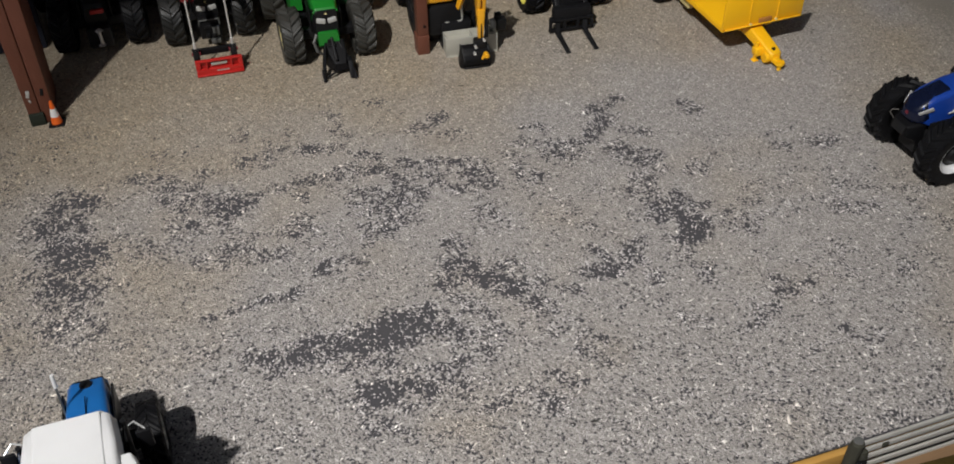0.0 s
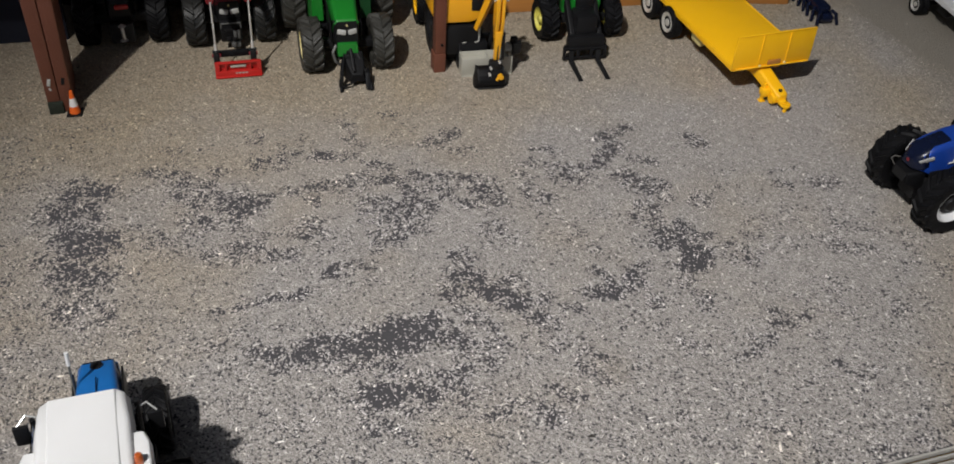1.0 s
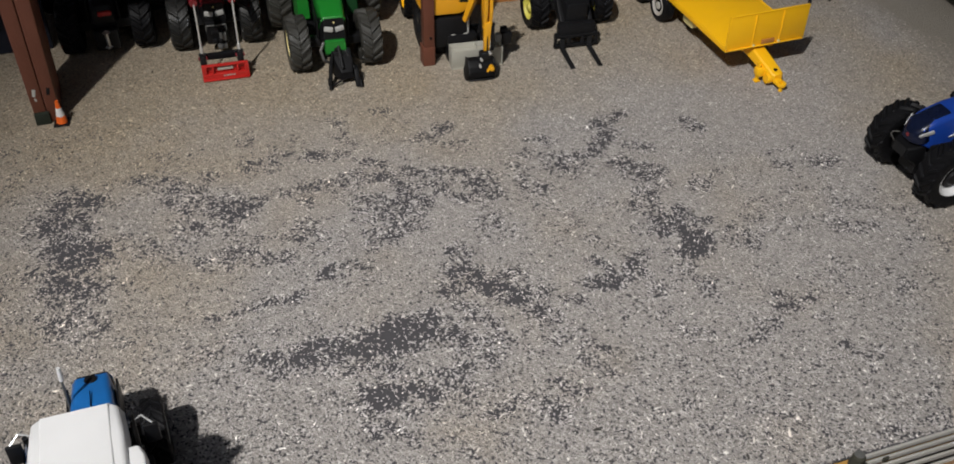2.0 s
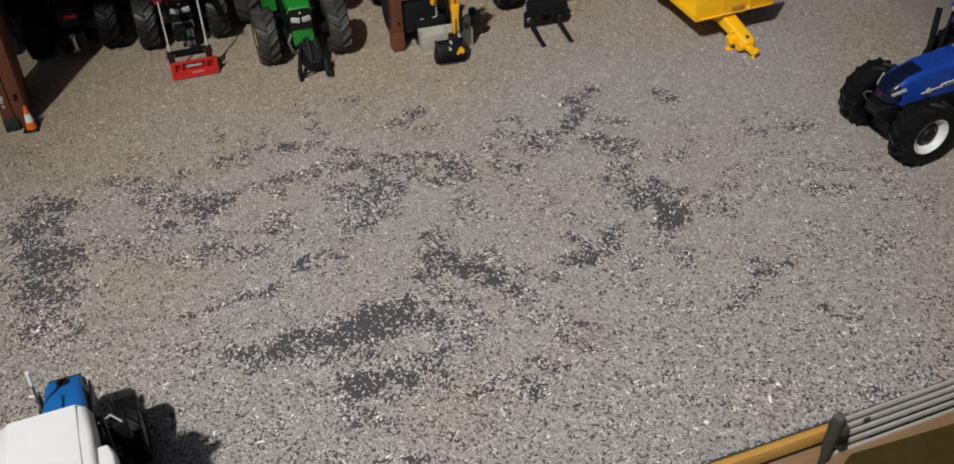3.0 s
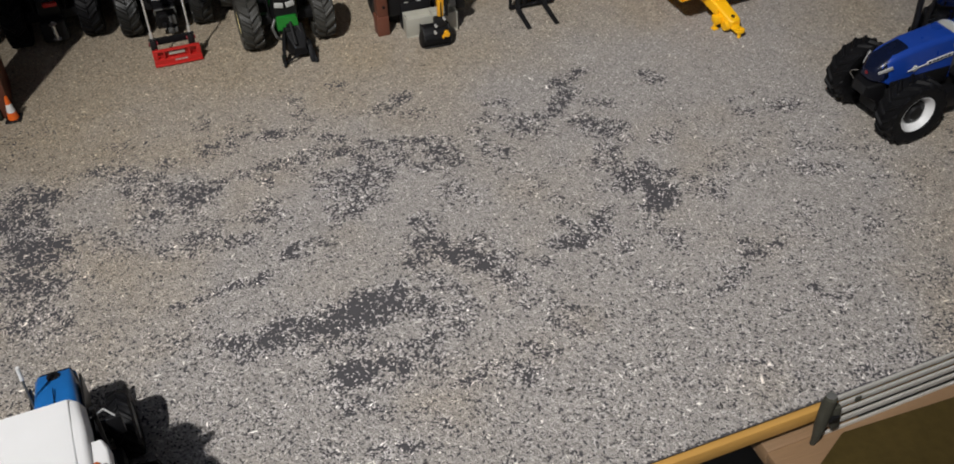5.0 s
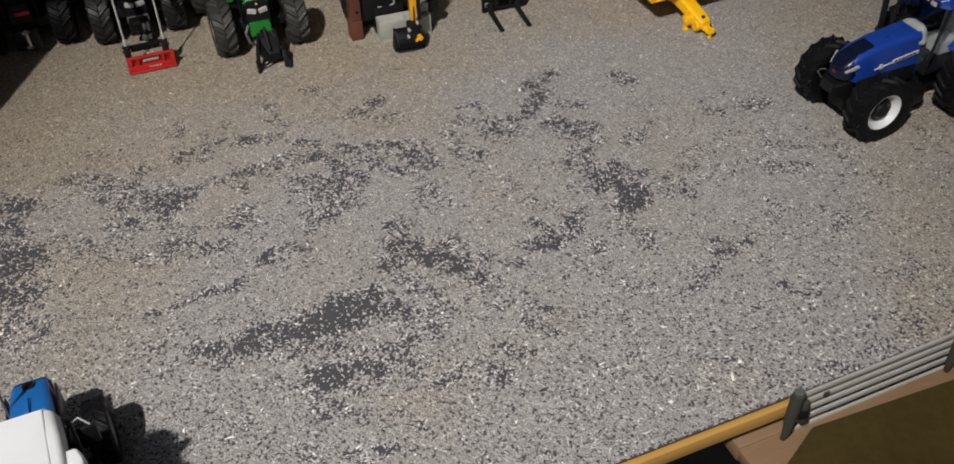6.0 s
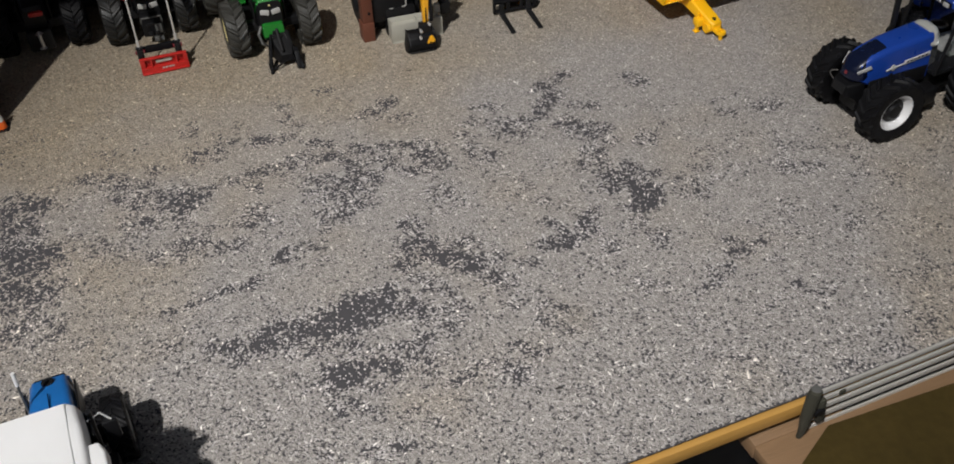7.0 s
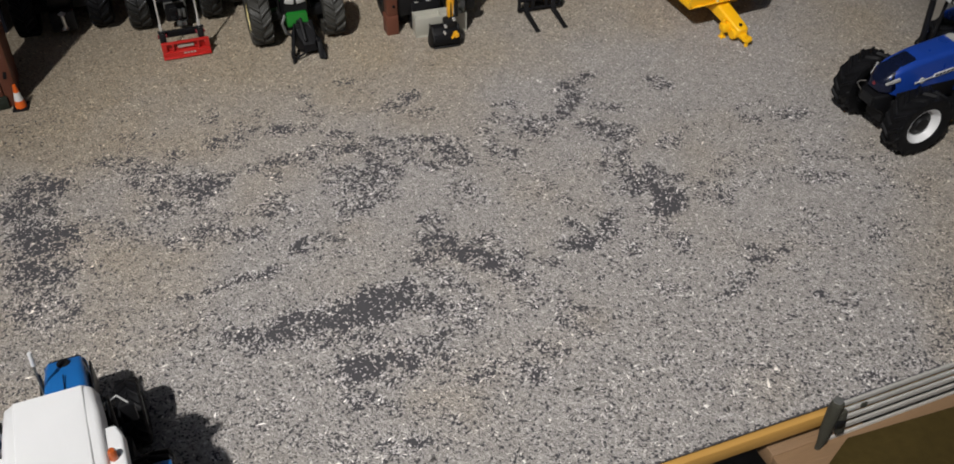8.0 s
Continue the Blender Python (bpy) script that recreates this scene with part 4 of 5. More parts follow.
def blade_loader(t):
    """Loader arms, bright rams and a red blade before the tractor."""
    blade = part("blade", loft([(-0.0672, 0.002, 0.0190, 0.0012, 0.0060, 0.0006, 1), (-0.0660, 0.002, 0.0190, 0.0012, 0.0064, 0.0006, 1), (-0.0640, 0.002, 0.0190, 0.0028, 0.0064, 0.0006, 1)]), RED, t, "red blade with an open slot")
    part("top_bar", box((0.0380, 0.0026, 0.0022), (0.002, -0.0655, 0.0138), 0.0006), RED, blade)
    for x, wide in ((-0.0150, 0.0040), (-0.0080, 0.0016), (0.0120, 0.0016), (0.0192, 0.0036)):
        part("blade_web", box((wide, 0.0024, 0.0080), (x, -0.0654, 0.0095), 0.0004), RED, blade)
    part("blade_lip", box((0.038, 0.005, 0.0012), (0.002, -0.0665, 0.0016), 0.0004), RED, blade)
    for k in range(4):
        part("blade_mark", box((0.0019, 0.0004, 0.0013), (0.0005 + 0.0026 * k, -0.0672, 0.0045), 0.0001), GREY_LIGHT, blade)
    part("blade_back", box((0.0340, 0.0010, 0.0080), (0.002, -0.0630, 0.0098), 0.0003), RED, blade)
    part("bright_lug", box((0.0130, 0.0016, 0.0030), (0.002, -0.0642, 0.0098), 0.0006), GREY_METAL, blade)
    for x in (-0.0145, 0.0155):
        foot = part("ram_foot", box((0.0052, 0.006, 0.010), (x, -0.0605, 0.0165), 0.0014), IRON, t)
        part("foot_pin", rod((x - 0.0036, -0.0605, 0.0185), (x + 0.0036, -0.0605, 0.0185), 0.0016, n=12), MAROON, foot)
        ram = part("ram", rod((x, -0.0600, 0.020), (x + 0.0003, -0.0585, 0.0660), 0.00082, n=14), CHROME, t, "bright steel ram")
        part("ram_end", rod((x, -0.0600, 0.0195), (x, -0.0598, 0.0285), 0.0014, n=14), CHROME, ram)
        part("ram_pin", rod((x - 0.0030, -0.0606, 0.0225), (x + 0.0030, -0.0606, 0.0225), 0.0011, n=12), IRON, ram)
        part("loader_arm", bent([(x, -0.0585, 0.067), (x * 1.05, -0.025, 0.071), (x * 1.1, 0.020, 0.056), (x * 1.1, 0.036, 0.040)], 0.0034), MAROON, t)
    # dark bar added to darken and shade the space behind the blade
    part("carriage", box((0.028, 0.003, 0.0060), (0.0005, -0.0570, 0.0180), 0.0010), RUBBER, t)
    part("torque_tube", rod((-0.016, -0.030, 0.062), (0.017, -0.030, 0.062), 0.0040, n=16), MAROON, t)
    face = part("front_block", box((0.018, 0.008, 0.019), (0, -0.0195, 0.0195), 0.0015), BLACK, t)
    for x in (-0.0052, 0.0052):
        part("stud", box((0.0036, 0.003, 0.004), (x * 0.5, -0.0245, 0.0135), 0.0006), IRON, face)
    part("hitch", box((0.008, 0.006, 0.004), (0.003, -0.024, 0.0085), 0.0008), GREY_DARK, face)
    part("grille_frame", bent([(-0.0085, -0.0245, 0.0240), (-0.0080, -0.0248, 0.0285), (0.0080, -0.0248, 0.0285), (0.0085, -0.0245, 0.0240)], 0.0007), GREY_DARK, face)
    part("valve_block", box((0.0058, 0.0030, 0.0085), (0.0045, -0.0240, 0.0175), 0.0010), GREY_DARK, face)
    part("number_bar", box((0.010, 0.001, 0.003), (0, -0.024, 0.0215), 0.0003), IRON, face)


def nose_hitch(t):
    w = part("front_weight", box((0.020, 0.008, 0.018), (0, -0.019, 0.0175), 0.002), IRON, t)
    part("tow_pin", bent([(0.000, -0.0235, 0.025), (0.0006, -0.0240, 0.0125)], 0.0015), CHROME, w, "bright tow pin")
    for z in (0.0255, 0.0120):
        part("pin_head", lathe([(z - 0.0022, 0.0005), (z, 0.0034), (z + 0.0022, 0.0005)], 14, axis="z", at=(0.0003, -0.0238, 0)), CHROME, w)
    # red block painting the one lit spot of the nose
    part("nose_highlight", box((0.0115, 0.004, 0.0040), (0.002, -0.0175, 0.0400), 0.0014), RED, t, "red highlight painted on the shaded nose")


def pallet_forks(t):
    """Black loader arms and fork carriage, with two fork tines on the ground."""
    for s in (-1, 1):
        part("loader_arm", prism([(-0.050, 0.012), (-0.047, 0.020), (-0.016, 0.046), (0.030, 0.052), (0.030, 0.046), (-0.014, 0.039), (-0.044, 0.010)], s * 0.0125 - 0.0045, s * 0.0125 - 0.0005), BLACK, t)
        part("ram", rod((s * 0.0125 - 0.0025, -0.047, 0.016), (s * 0.0125 - 0.0025, -0.010, 0.030), 0.0012, n=10), IRON, t)
    frame_part = part("fork_carriage", box((0.040, 0.003, 0.0022), (-0.005, -0.0525, 0.0125), 0.0006), BLACK, t, "black fork carriage")
    part("carriage_bar", box((0.040, 0.003, 0.0026), (-0.005, -0.0525, 0.0035), 0.0006), BLACK, frame_part)
    for x in (-0.0235, -0.011, 0.001, 0.0135):
        part("upright", box((0.0026, 0.003, 0.011), (x, -0.0525, 0.0078), 0.0006), BLACK, frame_part)
    part("carriage_block", box((0.034, 0.008, 0.014), (-0.004, -0.0485, 0.0160), 0.002), BLACK, frame_part)
    part("ram_block", box((0.020, 0.022, 0.030), (-0.003, -0.0350, 0.0240), 0.003), BLACK, t)
    for x in (-0.0215, 0.0120):
        part("latch", box((0.005, 0.006, 0.004), (x, -0.051, 0.0125), 0.0012), BLACK, frame_part)
    for x in (-0.0176, 0.0068):
        part("tine", prism([(-0.0535, 0.0110), (-0.0552, 0.0110), (-0.0556, 0.0026), (-0.0875, 0.0010), (-0.0875, 0.0003), (-0.0540, 0.0004)], x - 0.0021, x + 0.0021, bevel=0.0003), IRON, frame_part)
    part("front_cover", box((0.017, 0.012, 0.028), (0, -0.020, 0.034), 0.003), BLACK, t)
    for s in (-1, 1):
        part("arm_bracket", box((0.0062, 0.010, 0.024), (s * 0.0145, -0.012, 0.040), 0.0015, (10, 0, 0)), GREEN, t)


def front_ballast(t):
    """A black weight block hung before the front axle."""
    w = part("front_ballast", loft([(-0.0235, 0, 0.0085, 0.0295, 0.0375, 0.002, 0.9), (-0.017, 0, 0.0105, 0.0260, 0.0390, 0.002, 0.95), (-0.009, 0, 0.0090, 0.0160, 0.0390, 0.002, 1)]), RUBBER, t, "black front ballast")
    part("ballast_plate", box((0.0120, 0.0012, 0.0070), (0, -0.0241, 0.0337), 0.0008, (-12, 0, 0)), IRON, w)
    part("guard_hoop", bent([(-0.0115, -0.0170, 0.029), (-0.0130, -0.0230, 0.038), (-0.0100, -0.0240, 0.042), (-0.0060, -0.0230, 0.044)], 0.0004), STEEL_DULL, w)


front_ballast(blue)
link_frame(green)
blade_loader(red)
nose_hitch(old)
before = set(loader.children)
pallet_forks(loader)
for ob in set(loader.children) - before:
    ob.location.y += 0.0065

# ---- shed posts and traffic cone ----


def shed_post(m, wide, deep, tall, flare, label, twin):
    p = thing("shed_post", m, label, "post", "shed posts")
    parts = (-1, 1) if twin else (0,)
    for s in parts:
        w = wide / 2 - 0.0006 if twin else wide
        bm = box((w, deep, tall), (0, 0, tall / 2), 0.0007)
        for v in bm.verts:
            k = 1 + flare * v.co.z / tall
            v.co.x = v.co.x * k + s * (wide / 4) * k
        part("web", bm, STEEL_BROWN, p)
        if twin:
            part("scuff", box((0.0026, 0.0006, 0.0062), (s * wide * 0.27, -deep / 2 - 0.0001, 0.0275), 0.0005, (0, 12, 0)), GREY_LIGHT if s < 0 else BLACK, p)
    if twin:
        part("scuff", box((0.0016, 0.0006, 0.0026), (-wide * 0.27, -deep / 2 - 0.0001, 0.0215), 0.0005, (0, -20, 0)), GREY_LIGHT, p)
        part("foot", box((wide * 0.60, 0.016, 0.0105), (-wide * 0.20, -deep / 2 + 0.0055, 0.0052), 0.0010), MOSS, p, "dark green foot block")
    else:
        part("foot", box((wide + 0.0014, deep + 0.002, 0.0175), (-0.0006, 0, 0.0087), 0.0006), STEEL_BROWN, p)
        part("bolt", rod((0.001, -deep / 2 - 0.0008, 0.026), (0.001, 0, 0.026), 0.0012, n=10), BLACK, p)
    return p


shed_post(BOARD @ pose(-0.2751, 0.2462, 0), 0.0190, 0.050, 0.17, 0.30, "twin red-brown steel shed post on a dark foot", True)
shed_post(BOARD @ pose(0.0320, 0.2215, 0), 0.0088, 0.010, 0.17, 0.12, "slim red-brown steel shed post", False)


def traffic_cone(m):
    c = thing("traffic_cone", m, "orange and white toy traffic cone by the post", "traffic cone")
    part("base", box((0.0118, 0.0118, 0.0016), (0, 0, 0.0008), 0.0005), BLACK, c)
    tip, foot = 0.0011, 0.0043
    def ring(z0, z1):
        r = lambda z: foot + (tip - foot) * (z - 0.0016) / 0.019
        return lathe([(z0, 0.0001), (z0, r(z0)), (z1, r(z1)), (z1, 0.0001)], 24, axis="z")
    part("cone", ring(0.0016, 0.0075), ORANGE, c)
    part("sleeve", ring(0.0075, 0.0145), WHITE, c, "white reflective sleeve")
    part("top", ring(0.0145, 0.0206), ORANGE, c)


traffic_cone(pose(-0.3240, 0.1134, 0, 0, 0, 12))

# ---- trailers ----


def flat_trailer(m, paint, label, length, wheels_y, headboard, wheel_r=0.0128, rim=SILVER, name="flat_trailer", wide=0.0385, deck_z=0.030):
    """A toy flatbed trailer. Its front edge is at y = 0 and it points to -y."""
    t = thing(name, m, label, "trailer")
    deck = part("deck", box((2 * wide, length, 0.0036), (0, length / 2, deck_z - 0.0018), 0.0007), paint, t)
    for s in (-1, 1):
        part("side_rail", box((0.0018, length, 0.0052), (s * (wide - 0.0006), length / 2, deck_z - 0.0022), 0.0006), paint, deck)
        part("chassis_beam", box((0.005, length * 0.94, 0.008), (s * 0.013, length * 0.5, deck_z - 0.0075), 0.0008), paint if headboard else BLACK, t)
    for y in wheels_y:
        part("axle", rod((-wide + 0.006, y, wheel_r), (wide - 0.006, y, wheel_r), 0.002, n=12), IRON, t)
        for s in (-1, 1):
            h = part("wheel", lathe([(0.0030 * s, wheel_r * 0.63), (0.0052 * s, wheel_r * 0.63), (0.0054 * s, wheel_r * 0.58), (0.0044 * s, wheel_r * 0.50), (0.0036 * s, wheel_r * 0.30), (0.0036 * s, wheel_r * 0.02)], 36, caps=False), rim, t)
            h.location = (s * (wide - 0.0020), y, wheel_r)
            part("tyre", lathe([(-0.0040, 0.60 * wheel_r), (-0.0054, 0.72 * wheel_r), (-0.0055, 0.88 * wheel_r), (-0.0045, wheel_r * 0.985), (-0.0020, wheel_r), (-0.0015, wheel_r * 0.975), (-0.0004, wheel_r * 0.975), (0, wheel_r),
                                (0.0004, wheel_r * 0.975), (0.0015, wheel_r * 0.975), (0.0020, wheel_r), (0.0045, wheel_r * 0.985), (0.0055, 0.88 * wheel_r), (0.0054, 0.72 * wheel_r), (0.0040, 0.60 * wheel_r), (-0.0040, 0.60 * wheel_r)], 40), RUBBER, h)
            part("hub", lathe([(0.0030 * s, wheel_r * 0.26), (0.0050 * s, wheel_r * 0.22), (0.0056 * s, wheel_r * 0.02)], 18), rim, h)
    part("landing_box", box((0.010, 0.016, 0.010), (-wide + 0.010, max(0.04, wheels_y[0] - 0.040), deck_z - 0.011), 0.0015), CREAM if headboard else BLACK, t)
    if headboard:
        hb = part("headboard", box((2 * wide + 0.001, 0.0026, 0.0300), (0, 0.0002, deck_z + 0.0130), 0.0006), paint, t)
        for x in (-wide * 0.36, wide * 0.36):
            part("rib", box((0.0018, 0.0010, 0.0275), (x * 0.985, -0.0014, deck_z + 0.0130), 0.0005), paint, hb)
        part("rail", box((2 * wide, 0.0020, 0.0014), (0, -0.0006, deck_z + 0.0278), 0.0005), paint, hb)
        part("step_recess", box((0.012, 0.0014, 0.0042), (0.001, -0.0022, deck_z + 0.0012), 0.0005), PLANK, hb, "rusty recess")
        part("flange", box((2 * wide * 0.96, 0.0046, 0.0014), (0, -0.0008, deck_z - 0.0030), 0.0004, (-38, 0, 0)), paint, hb)
        for x in (-0.012, 0.012):
            part("lamp", lathe([(-0.0030, 0.0002), (-0.0026, 0.0011), (-0.0010, 0.0011)], 12, axis="y", at=(x, 0, deck_z - 0.001)), CREAM, hb)
        bar = part("drawbar", loft([(-0.0262, 0.0005, 0.0036, 0.0080, 0.0125, 0.002, 0.95), (-0.0245, 0.0004, 0.0056, 0.0075, 0.0132, 0.002, 0.95), (-0.020, 0, 0.0060, 0.0070, 0.0150, 0.002, 0.95), (0.004, -0.0050, 0.0066, 0.0160, 0.0260, 0.002, 0.95), (0.03, -0.0060, 0.0080, 0.019, 0.027, 0.002, 1)]), paint, t)
        # black stub standing for the shaded hole in the drawbar's end
        part("pin", rod((0, -0.0215, 0.0120), (0, -0.0215, 0.0152), 0.0016, n=12), BLACK, bar)
        part("tow_eye", lathe([(0.0050, 0.0012), (0.0050, 0.0041), (0.0062, 0.0044), (0.0074, 0.0041), (0.0074, 0.0012), (0.0050, 0.0012)], 24, axis="z", at=(0.0012, -0.0310, 0)), paint, bar)
        part("tow_neck", box((0.0070, 0.0100, 0.0040), (0.0002, -0.0250, 0.0068), 0.0014), paint, bar)
        part("tow_pin", rod((0.0008, -0.0320, 0.0002), (0.0008, -0.0320, 0.0052), 0.0017, n=12), paint, bar)
        jack = part("jack", rod((-0.0095, -0.0120, 0.0003), (-0.0095, -0.0120, 0.0170), 0.0018, n=12), paint, bar)
        part("jack_collar", box((0.0100, 0.0085, 0.0075), (-0.0075, -0.0128, 0.0100), 0.0020), paint, jack)
        part("jack_foot", box((0.0050, 0.0050, 0.0016), (-0.0095, -0.0120, 0.0010), 0.0005), paint, jack)
        part("jack_wheel", lathe([(-0.0024, 0.0008), (-0.0024, 0.0040), (-0.0008, 0.0044), (0.0008, 0.0044), (0.0024, 0.0040), (0.0024, 0.0008)], 18, at=(-0.0048, -0.0205, 0.0068)), paint, jack)
    return t


flat_trailer(pose(0.2345, 0.2165, 0, 0, 0, 21.5), YELLOW, "yellow toy flatbed trailer with a ribbed headboard", 0.25, (0.111, 0.151), True, 0.0148, wide=0.0367)
flat_trailer(pose(0.4665, 0.330, 0, 0, 0, 15), WHITE, "white toy flatbed trailer on small silver wheels", 0.22, (0.070, 0.106), False, 0.0105)

# ---- backhoe ----


def backhoe(m):
    """A yellow toy digger seen from behind, with its arm folded and its bucket on the ground."""
    d = thing("backhoe", m, "amber-yellow toy backhoe digger with its arm folded", "digger")
    body = part("body", loft([(0.029, -0.0195, 0.0150, 0.0470, 0.0650, 0.007, 0.9, 0.006), (0.030, -0.0195, 0.0190, 0.0438, 0.0680, 0.008, 0.9, 0.009), (0.034, -0.0195, 0.0215, 0.0412, 0.0700, 0.008, 0.9, 0.011), (0.055, -0.0195, 0.0220, 0.0400, 0.0710, 0.008, 0.9, 0.010), (0.115, -0.018, 0.0200, 0.034, 0.060, 0.006, 0.9)]), ORANGE_YELLOW, d)
    part("cab", loft([(0.052, -0.018, 0.0220, 0.066, 0.096, 0.004, 0.9), (0.090, -0.018, 0.0220, 0.066, 0.096, 0.004, 0.9)]), BLACK, d)
    # dark block put in place of the gap between body and boom
    part("dark_gap", box((0.011, 0.006, 0.018), (-0.004, 0.0315, 0.0620), 0.002), IRON, body)
    part("chassis", box((0.034, 0.090, 0.028), (-0.0175, 0.075, 0.026), 0.003), BLACK, d)
    part("slide_frame", box((0.046, 0.006, 0.022), (-0.010, 0.0430, 0.0135), 0.0015), BLACK, d)
    for s in (-1, 1):
        wheel(d, -0.0175 + s * 0.0145, 0.062, 0.026, 0.014, s, RUBBER, IRON, 18)
        wheel(d, -0.0185 + s * 0.0180, 0.118, 0.019, 0.012, s, RUBBER, YELLOW, 16)
    leg = part("stabiliser_leg", box((0.0060, 0.0056, 0.0090), (0.0285, 0.0235, 0.0260), 0.0012, (4, 0, 0)), BLACK, d)
    part("stabiliser_pad", prism([(0.0180, 0.0265), (0.0250, 0.0265), (0.0235, 0.0190), (0.0205, 0.0150)], 0.0262, 0.0345, bevel=0.0005), BLACK, leg)
    part("stabiliser_link", box((0.0050, 0.0050, 0.0075), (0.0238, 0.0225, 0.0215), 0.0010), GREY_LIGHT, leg)
    king = part("king_post", box((0.026, 0.012, 0.026), (-0.0060, 0.0345, 0.0110), 0.0020), BLACK, d)
    for x in (-0.0135, -0.0030):
        part("eye_plate", lathe([(0.0232, 0.0024), (0.0244, 0.0030), (0.0250, 0.0001)], 14, axis="z", at=(x, 0.0320, 0)), GREY_LIGHT, king)
    part("king_pin", bent([(0.0000, 0.034, 0.016), (-0.001, 0.030, 0.038)], 0.0011), CHROME, king, "bright steel pin")
    boom = part("boom", loft([(0.0, 0, 0.0018, -0.0022, 0.0022, 0.001, 0.9), (0.022, 0, 0.0024, -0.0030, 0.0030, 0.001, 0.9), (0.052, 0, 0.0026, -0.0030, 0.0030, 0.001, 0.9)]), ORANGE_YELLOW, d)
    boom.matrix_basis = look((-0.0050, 0.024, 0.040), (0.006, 0.006, 0.090)) @ pose(0, 0, 0, -90, 0, 0)
    part("boom_ram", rod((0.0065, 0.020, 0.030), (0.0090, 0.008, 0.070), 0.0017, n=12), BLACK, d)
    dip = part("dipper", prism([(-0.0020, 0.044), (0.0026, 0.042), (0.0058, 0.060), (0.0060, 0.080), (0.0010, 0.088), (-0.006, 0.080), (-0.0048, 0.060)], 0.0045, 0.0076, bevel=0.0006), ORANGE_YELLOW, d)
    dip2 = part("dipper_plate", prism([(-0.003, 0.046), (0.0030, 0.044), (0.0068, 0.060), (0.0060, 0.082), (-0.006, 0.082), (-0.0052, 0.060)], 0.0090, 0.0116, bevel=0.0006), ORANGE_YELLOW, dip)
    part("dipper_arm", box((0.0042, 0.0046, 0.032), (0.0078, 0.0, 0.0345), 0.0007, (3, 1, 0), taper=1.45), ORANGE_YELLOW, dip)
    part("arm_groove", box((0.0010, 0.0010, 0.024), (0.0080, -0.0026, 0.0350), 0.0003, (0, 1, 0)), IRON, dip)
    part("dipper_ram", rod((0.0126, -0.001, 0.024), (0.0122, -0.002, 0.048), 0.0016, n=12), BLACK, dip)
    part("pivot", rod((0.0030, 0, 0.078), (0.0150, 0, 0.078), 0.0020, n=12), CHROME, dip)
    bucket = part("bucket", prism([(0.006, 0.0150), (0.001, 0.0178), (-0.004, 0.0172), (-0.0085, 0.0138), (-0.0105, 0.0092), (-0.0102, 0.0046), (-0.0078, 0.0014), (-0.0035, 0.0002), (0.001, 0.0006), (0.006, 0.0040)], -0.0085, 0.0135, bevel=0.0008), RUBBER, d, "black bucket")
    for v in bucket.data.vertices:
        v.co.x -= 0.0030 * max(0.0, 1 - v.co.z / 0.012) * (v.co.x < 0)
    for x in (-0.0085, 0.0128):
        part("cheek", prism([(0.0065, 0.0158), (-0.0045, 0.0180), (-0.0112, 0.0092), (-0.0085, 0.0010), (0.0015, 0.0001), (0.0065, 0.0040)], x - 0.0004, x + 0.0010, bevel=0.0002), IRON, bucket)
    part("lip", box((0.0220, 0.0024, 0.0012), (0.0025, -0.0086, 0.0012), 0.0004, (-30, 0, 0)), IRON, bucket)
    part("link_plate", box((0.0105, 0.007, 0.009), (0.0065, -0.0020, 0.0195), 0.0016), IRON, bucket)
    for x, y, z in ((0.002, -0.0060, 0.0190), (0.0095, -0.0045, 0.0235), (0.0008, -0.0075, 0.0140)):
        part("link_pin", lathe([(y - 0.0022, 0.0001), (y - 0.0020, 0.0012), (y + 0.001, 0.0012)], 12, axis="y", at=(x, 0, z)), CHROME, bucket)
    knob = part("yellow_knob", lathe([(-0.0135, 0.0002), (-0.0130, 0.0022), (-0.0090, 0.0022), (-0.0085, 0.0016)], 16, axis="y", at=(0.0098, 0, 0.0128)), ORANGE_YELLOW, bucket, "yellow knob")
    part("knob_arm", box((0.0018, 0.0030, 0.0040), (0.0072, -0.0105, 0.0108), 0.0008, (0, 30, 0)), ORANGE_YELLOW, knob)
    return d


backhoe(pose(-0.0038, 0.1995, 0, 0, 0, 15))


def feed_trough(m, wide, deep, tall):
    """An open metal trough with two bays."""
    t = thing("feed_trough", m, "light grey metal trough with two bays behind the bucket", "trough")
    part("bottom", box((wide, deep, 0.0012), (0, 0, 0.0006), 0.0003), GREY_METAL, t)
    for s in (-1, 1):
        part("long_wall", box((wide, 0.0011, tall), (0, s * (deep / 2 - 0.0005), tall / 2 + 0.0004), 0.0003, (-s * 4, 0, 0)), GREY_METAL, t)
        part("end_wall", box((0.0011, deep, tall - 0.0003), (s * (wide / 2 - 0.0005), 0, tall / 2 + 0.0003), 0.0003), GREY_METAL, t)
    part("divider", box((0.0010, deep - 0.001, tall - 0.001), (0.0005, 0, tall / 2), 0.0003), GREY_METAL, t)
    part("bay_floor", box((wide - 0.003, deep - 0.003, 0.0010), (0, 0.0004, tall - 0.0045), 0.0003, (6, 0, 0)), GREY_METAL, t)


feed_trough(pose(-0.0055, 0.2195, 0, 0, 0, 15), 0.0440, 0.0130, 0.0172)


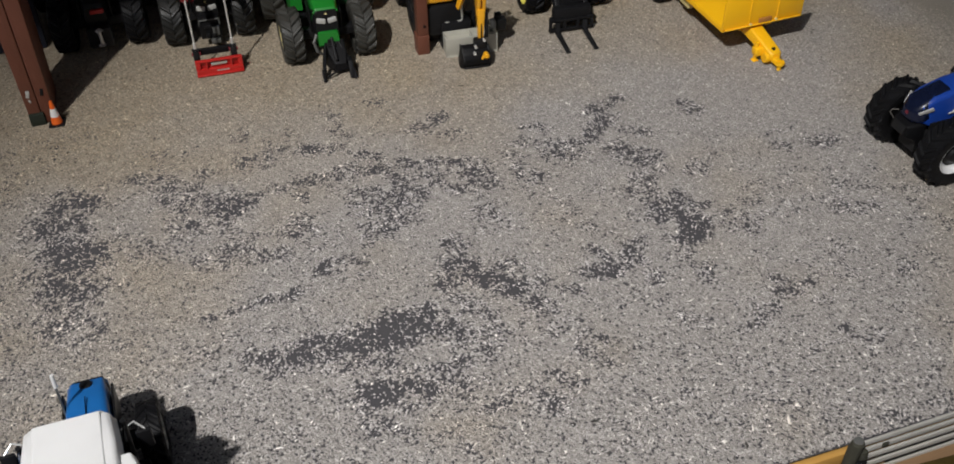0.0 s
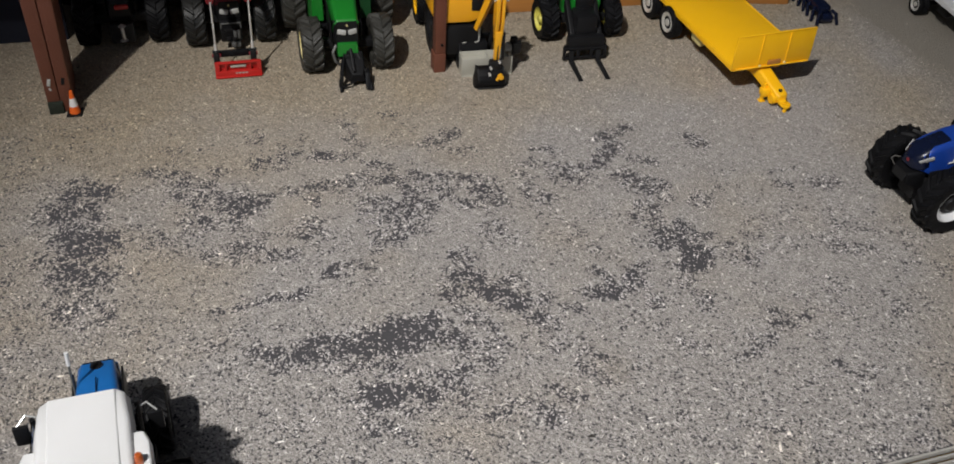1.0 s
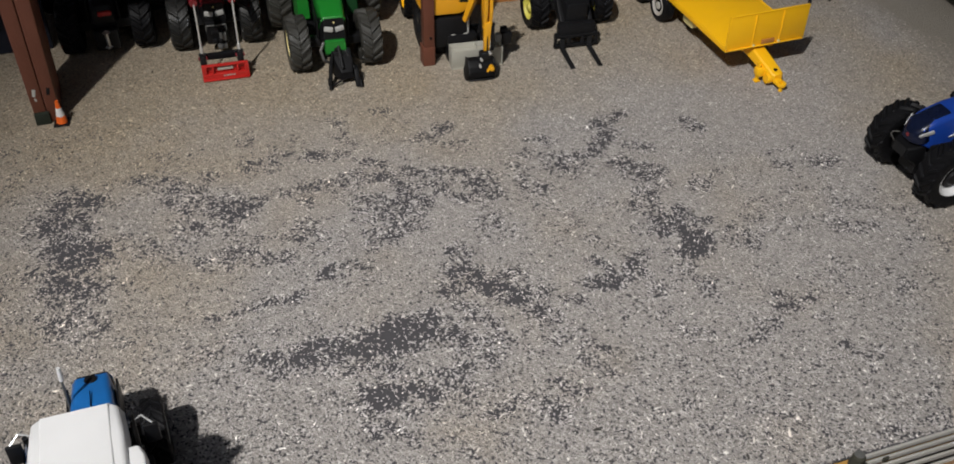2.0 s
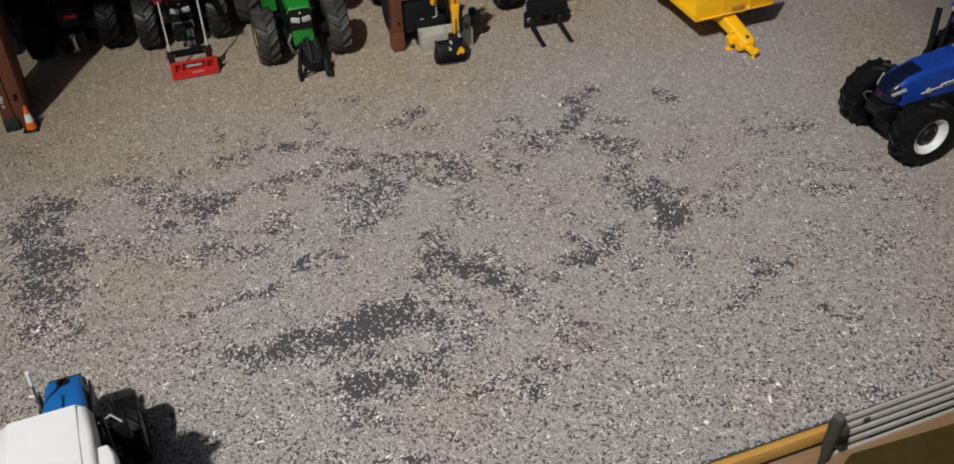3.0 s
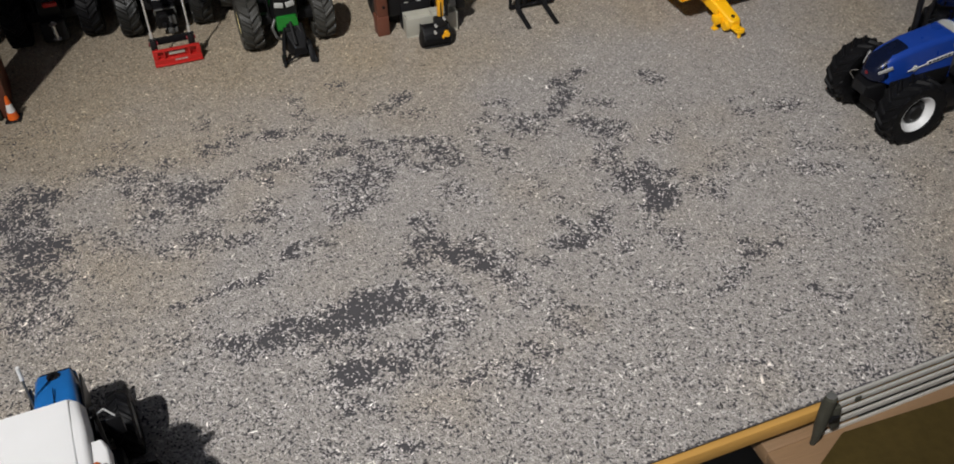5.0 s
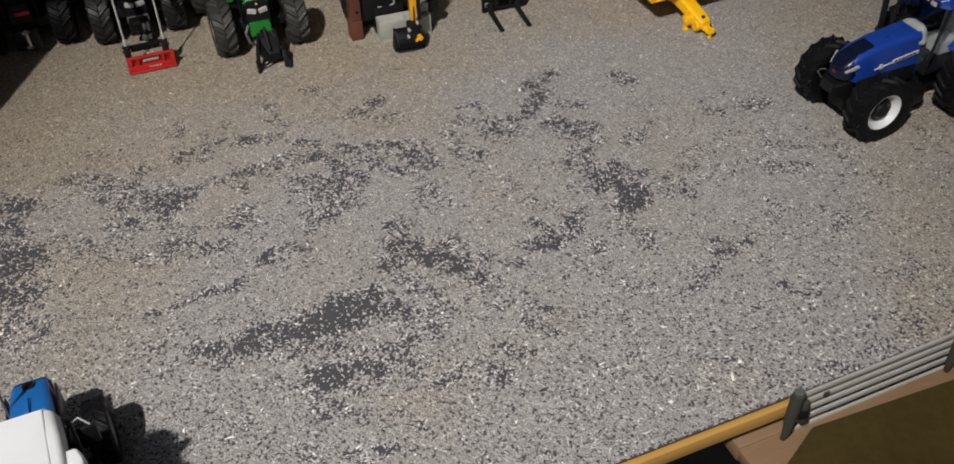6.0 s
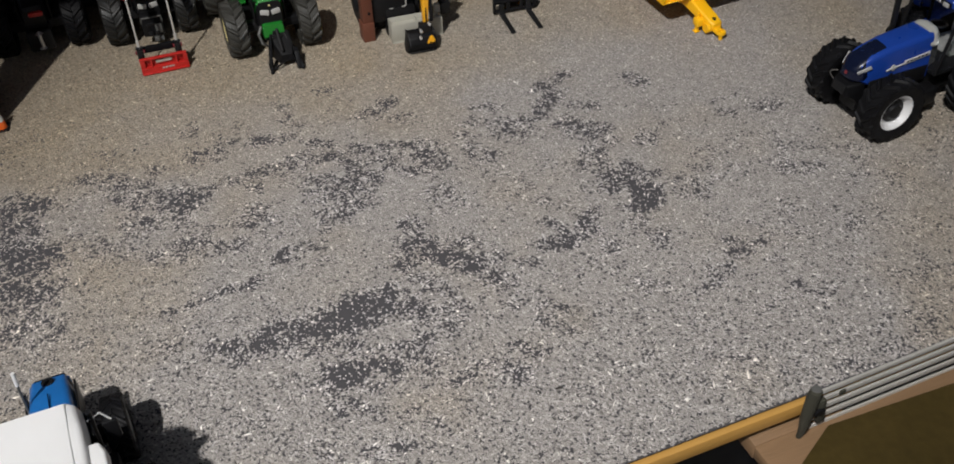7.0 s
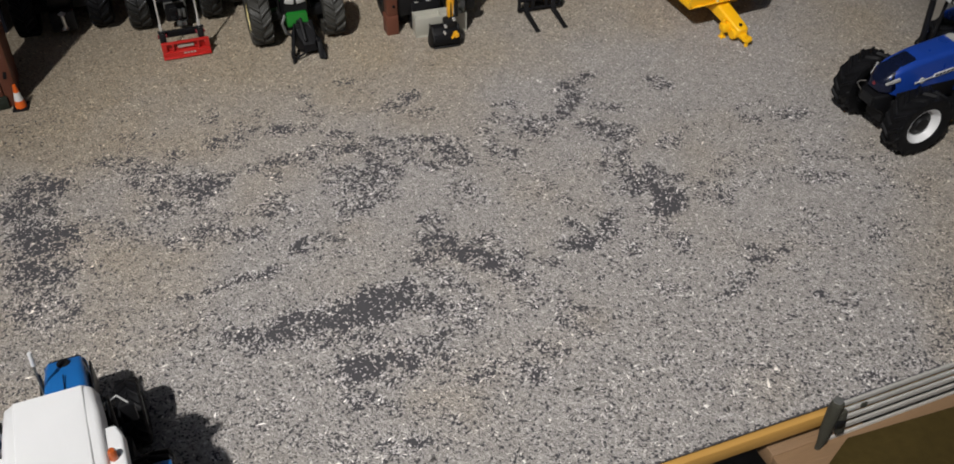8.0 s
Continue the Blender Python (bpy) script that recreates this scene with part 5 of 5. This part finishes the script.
def lumpy_implement(m):
    """A dark blue implement left on the ground."""
    c = thing("lumpy_implement", m, "dark navy lumpy implement lying on the ground", "implement")
    # ragged navy lumps, built as a bar with tines and a roller
    f = part("frame", box((0.014, 0.060, 0.008), (0, 0.012, 0.012), 0.003), NAVY, c)
    rng = random.Random(5)
    for k in range(7):
        y = -0.020 + 0.0105 * k
        for s in (-1, 1):
            part("tine", bent([(s * 0.005, y, 0.013), (s * (0.007 + rng.uniform(0, 0.003)), y - 0.003, 0.010), (s * (0.008 + rng.uniform(0, 0.003)), y - 0.006, 0.0013)], 0.0017), NAVY, f)
    part("roller", lathe([(-0.0055, 0.001), (-0.005, 0.005), (0.005, 0.005), (0.0055, 0.001)], 20, at=(0.001, -0.020, 0.0052)), NAVY, f)


lumpy_implement(pose(0.309, 0.374, 0, 0, 0, 16))

# ---- fence on the ledge ----


def fence():
    """Five boards on dark round posts."""
    fz = thing("fence", BOARD @ pose(0.128, -0.2575, -0.0210), "weathered grey wooden fence of five boards", "fence")
    for k in range(5):
        z0, z1 = 0.0010 + 0.00745 * k, 0.0035 + 0.00740 * k
        bm = box((0.30, 0.0013, 0.0036), (0.15, 0, 0), 0.00025)
        for v in bm.verts:
            v.co.z += z0 + (z1 - z0) * v.co.x / 0.115
            v.co.y += 0.0004 * math.sin(40 * v.co.x + k)
        part("slat", bm, SLAT, fz)
    for x, up in ((0.0, 0.0), (0.112, 0.003), (0.224, 0.006)):
        bm = lathe([(up - 0.0005, 0.0014), (up + 0.003, 0.0019), (up + 0.008, 0.0026), (up + 0.016, 0.0032), (0.0345, 0.0038), (0.0386, 0.0034), (0.0396, 0.0025), (0.0398, 0.0002)], 14, axis="z", at=(x - 0.0020, -0.0030, 0))
        for v in bm.verts:
            v.co.x += 0.0005 * math.sin(310 * v.co.z + 9 * x) - 0.09 * (0.034 - v.co.z)
            v.co.y += 0.0004 * math.sin(230 * v.co.z + 2)
        p = part("post", bm, POST_WOOD, fz, "dark weathered round post")
        # top in a lighter grey than the post
        part("cap", lathe([(0.0388, 0.0030), (0.0400, 0.0026), (0.0403, 0.0001)], 14, axis="z", at=(x - 0.0016, -0.0030, 0)), GREY_DARK, p, "lighter grey post top")
        part("staple", box((0.0060, 0.0020, 0.0050), (x + 0.002, -0.0058, 0.0215), 0.0008, (0, 15, 0)), IRON, p)
        part("brace", box((0.0056, 0.0036, 0.0200), (x + 0.0045, -0.0036, 0.0200), 0.0014, (0, -8, 0)), POST_WOOD, p)
    part("knot", box((0.0040, 0.0012, 0.0036), (0.020, -0.0012, 0.0250), 0.0008), POST_WOOD, fz)


fence()
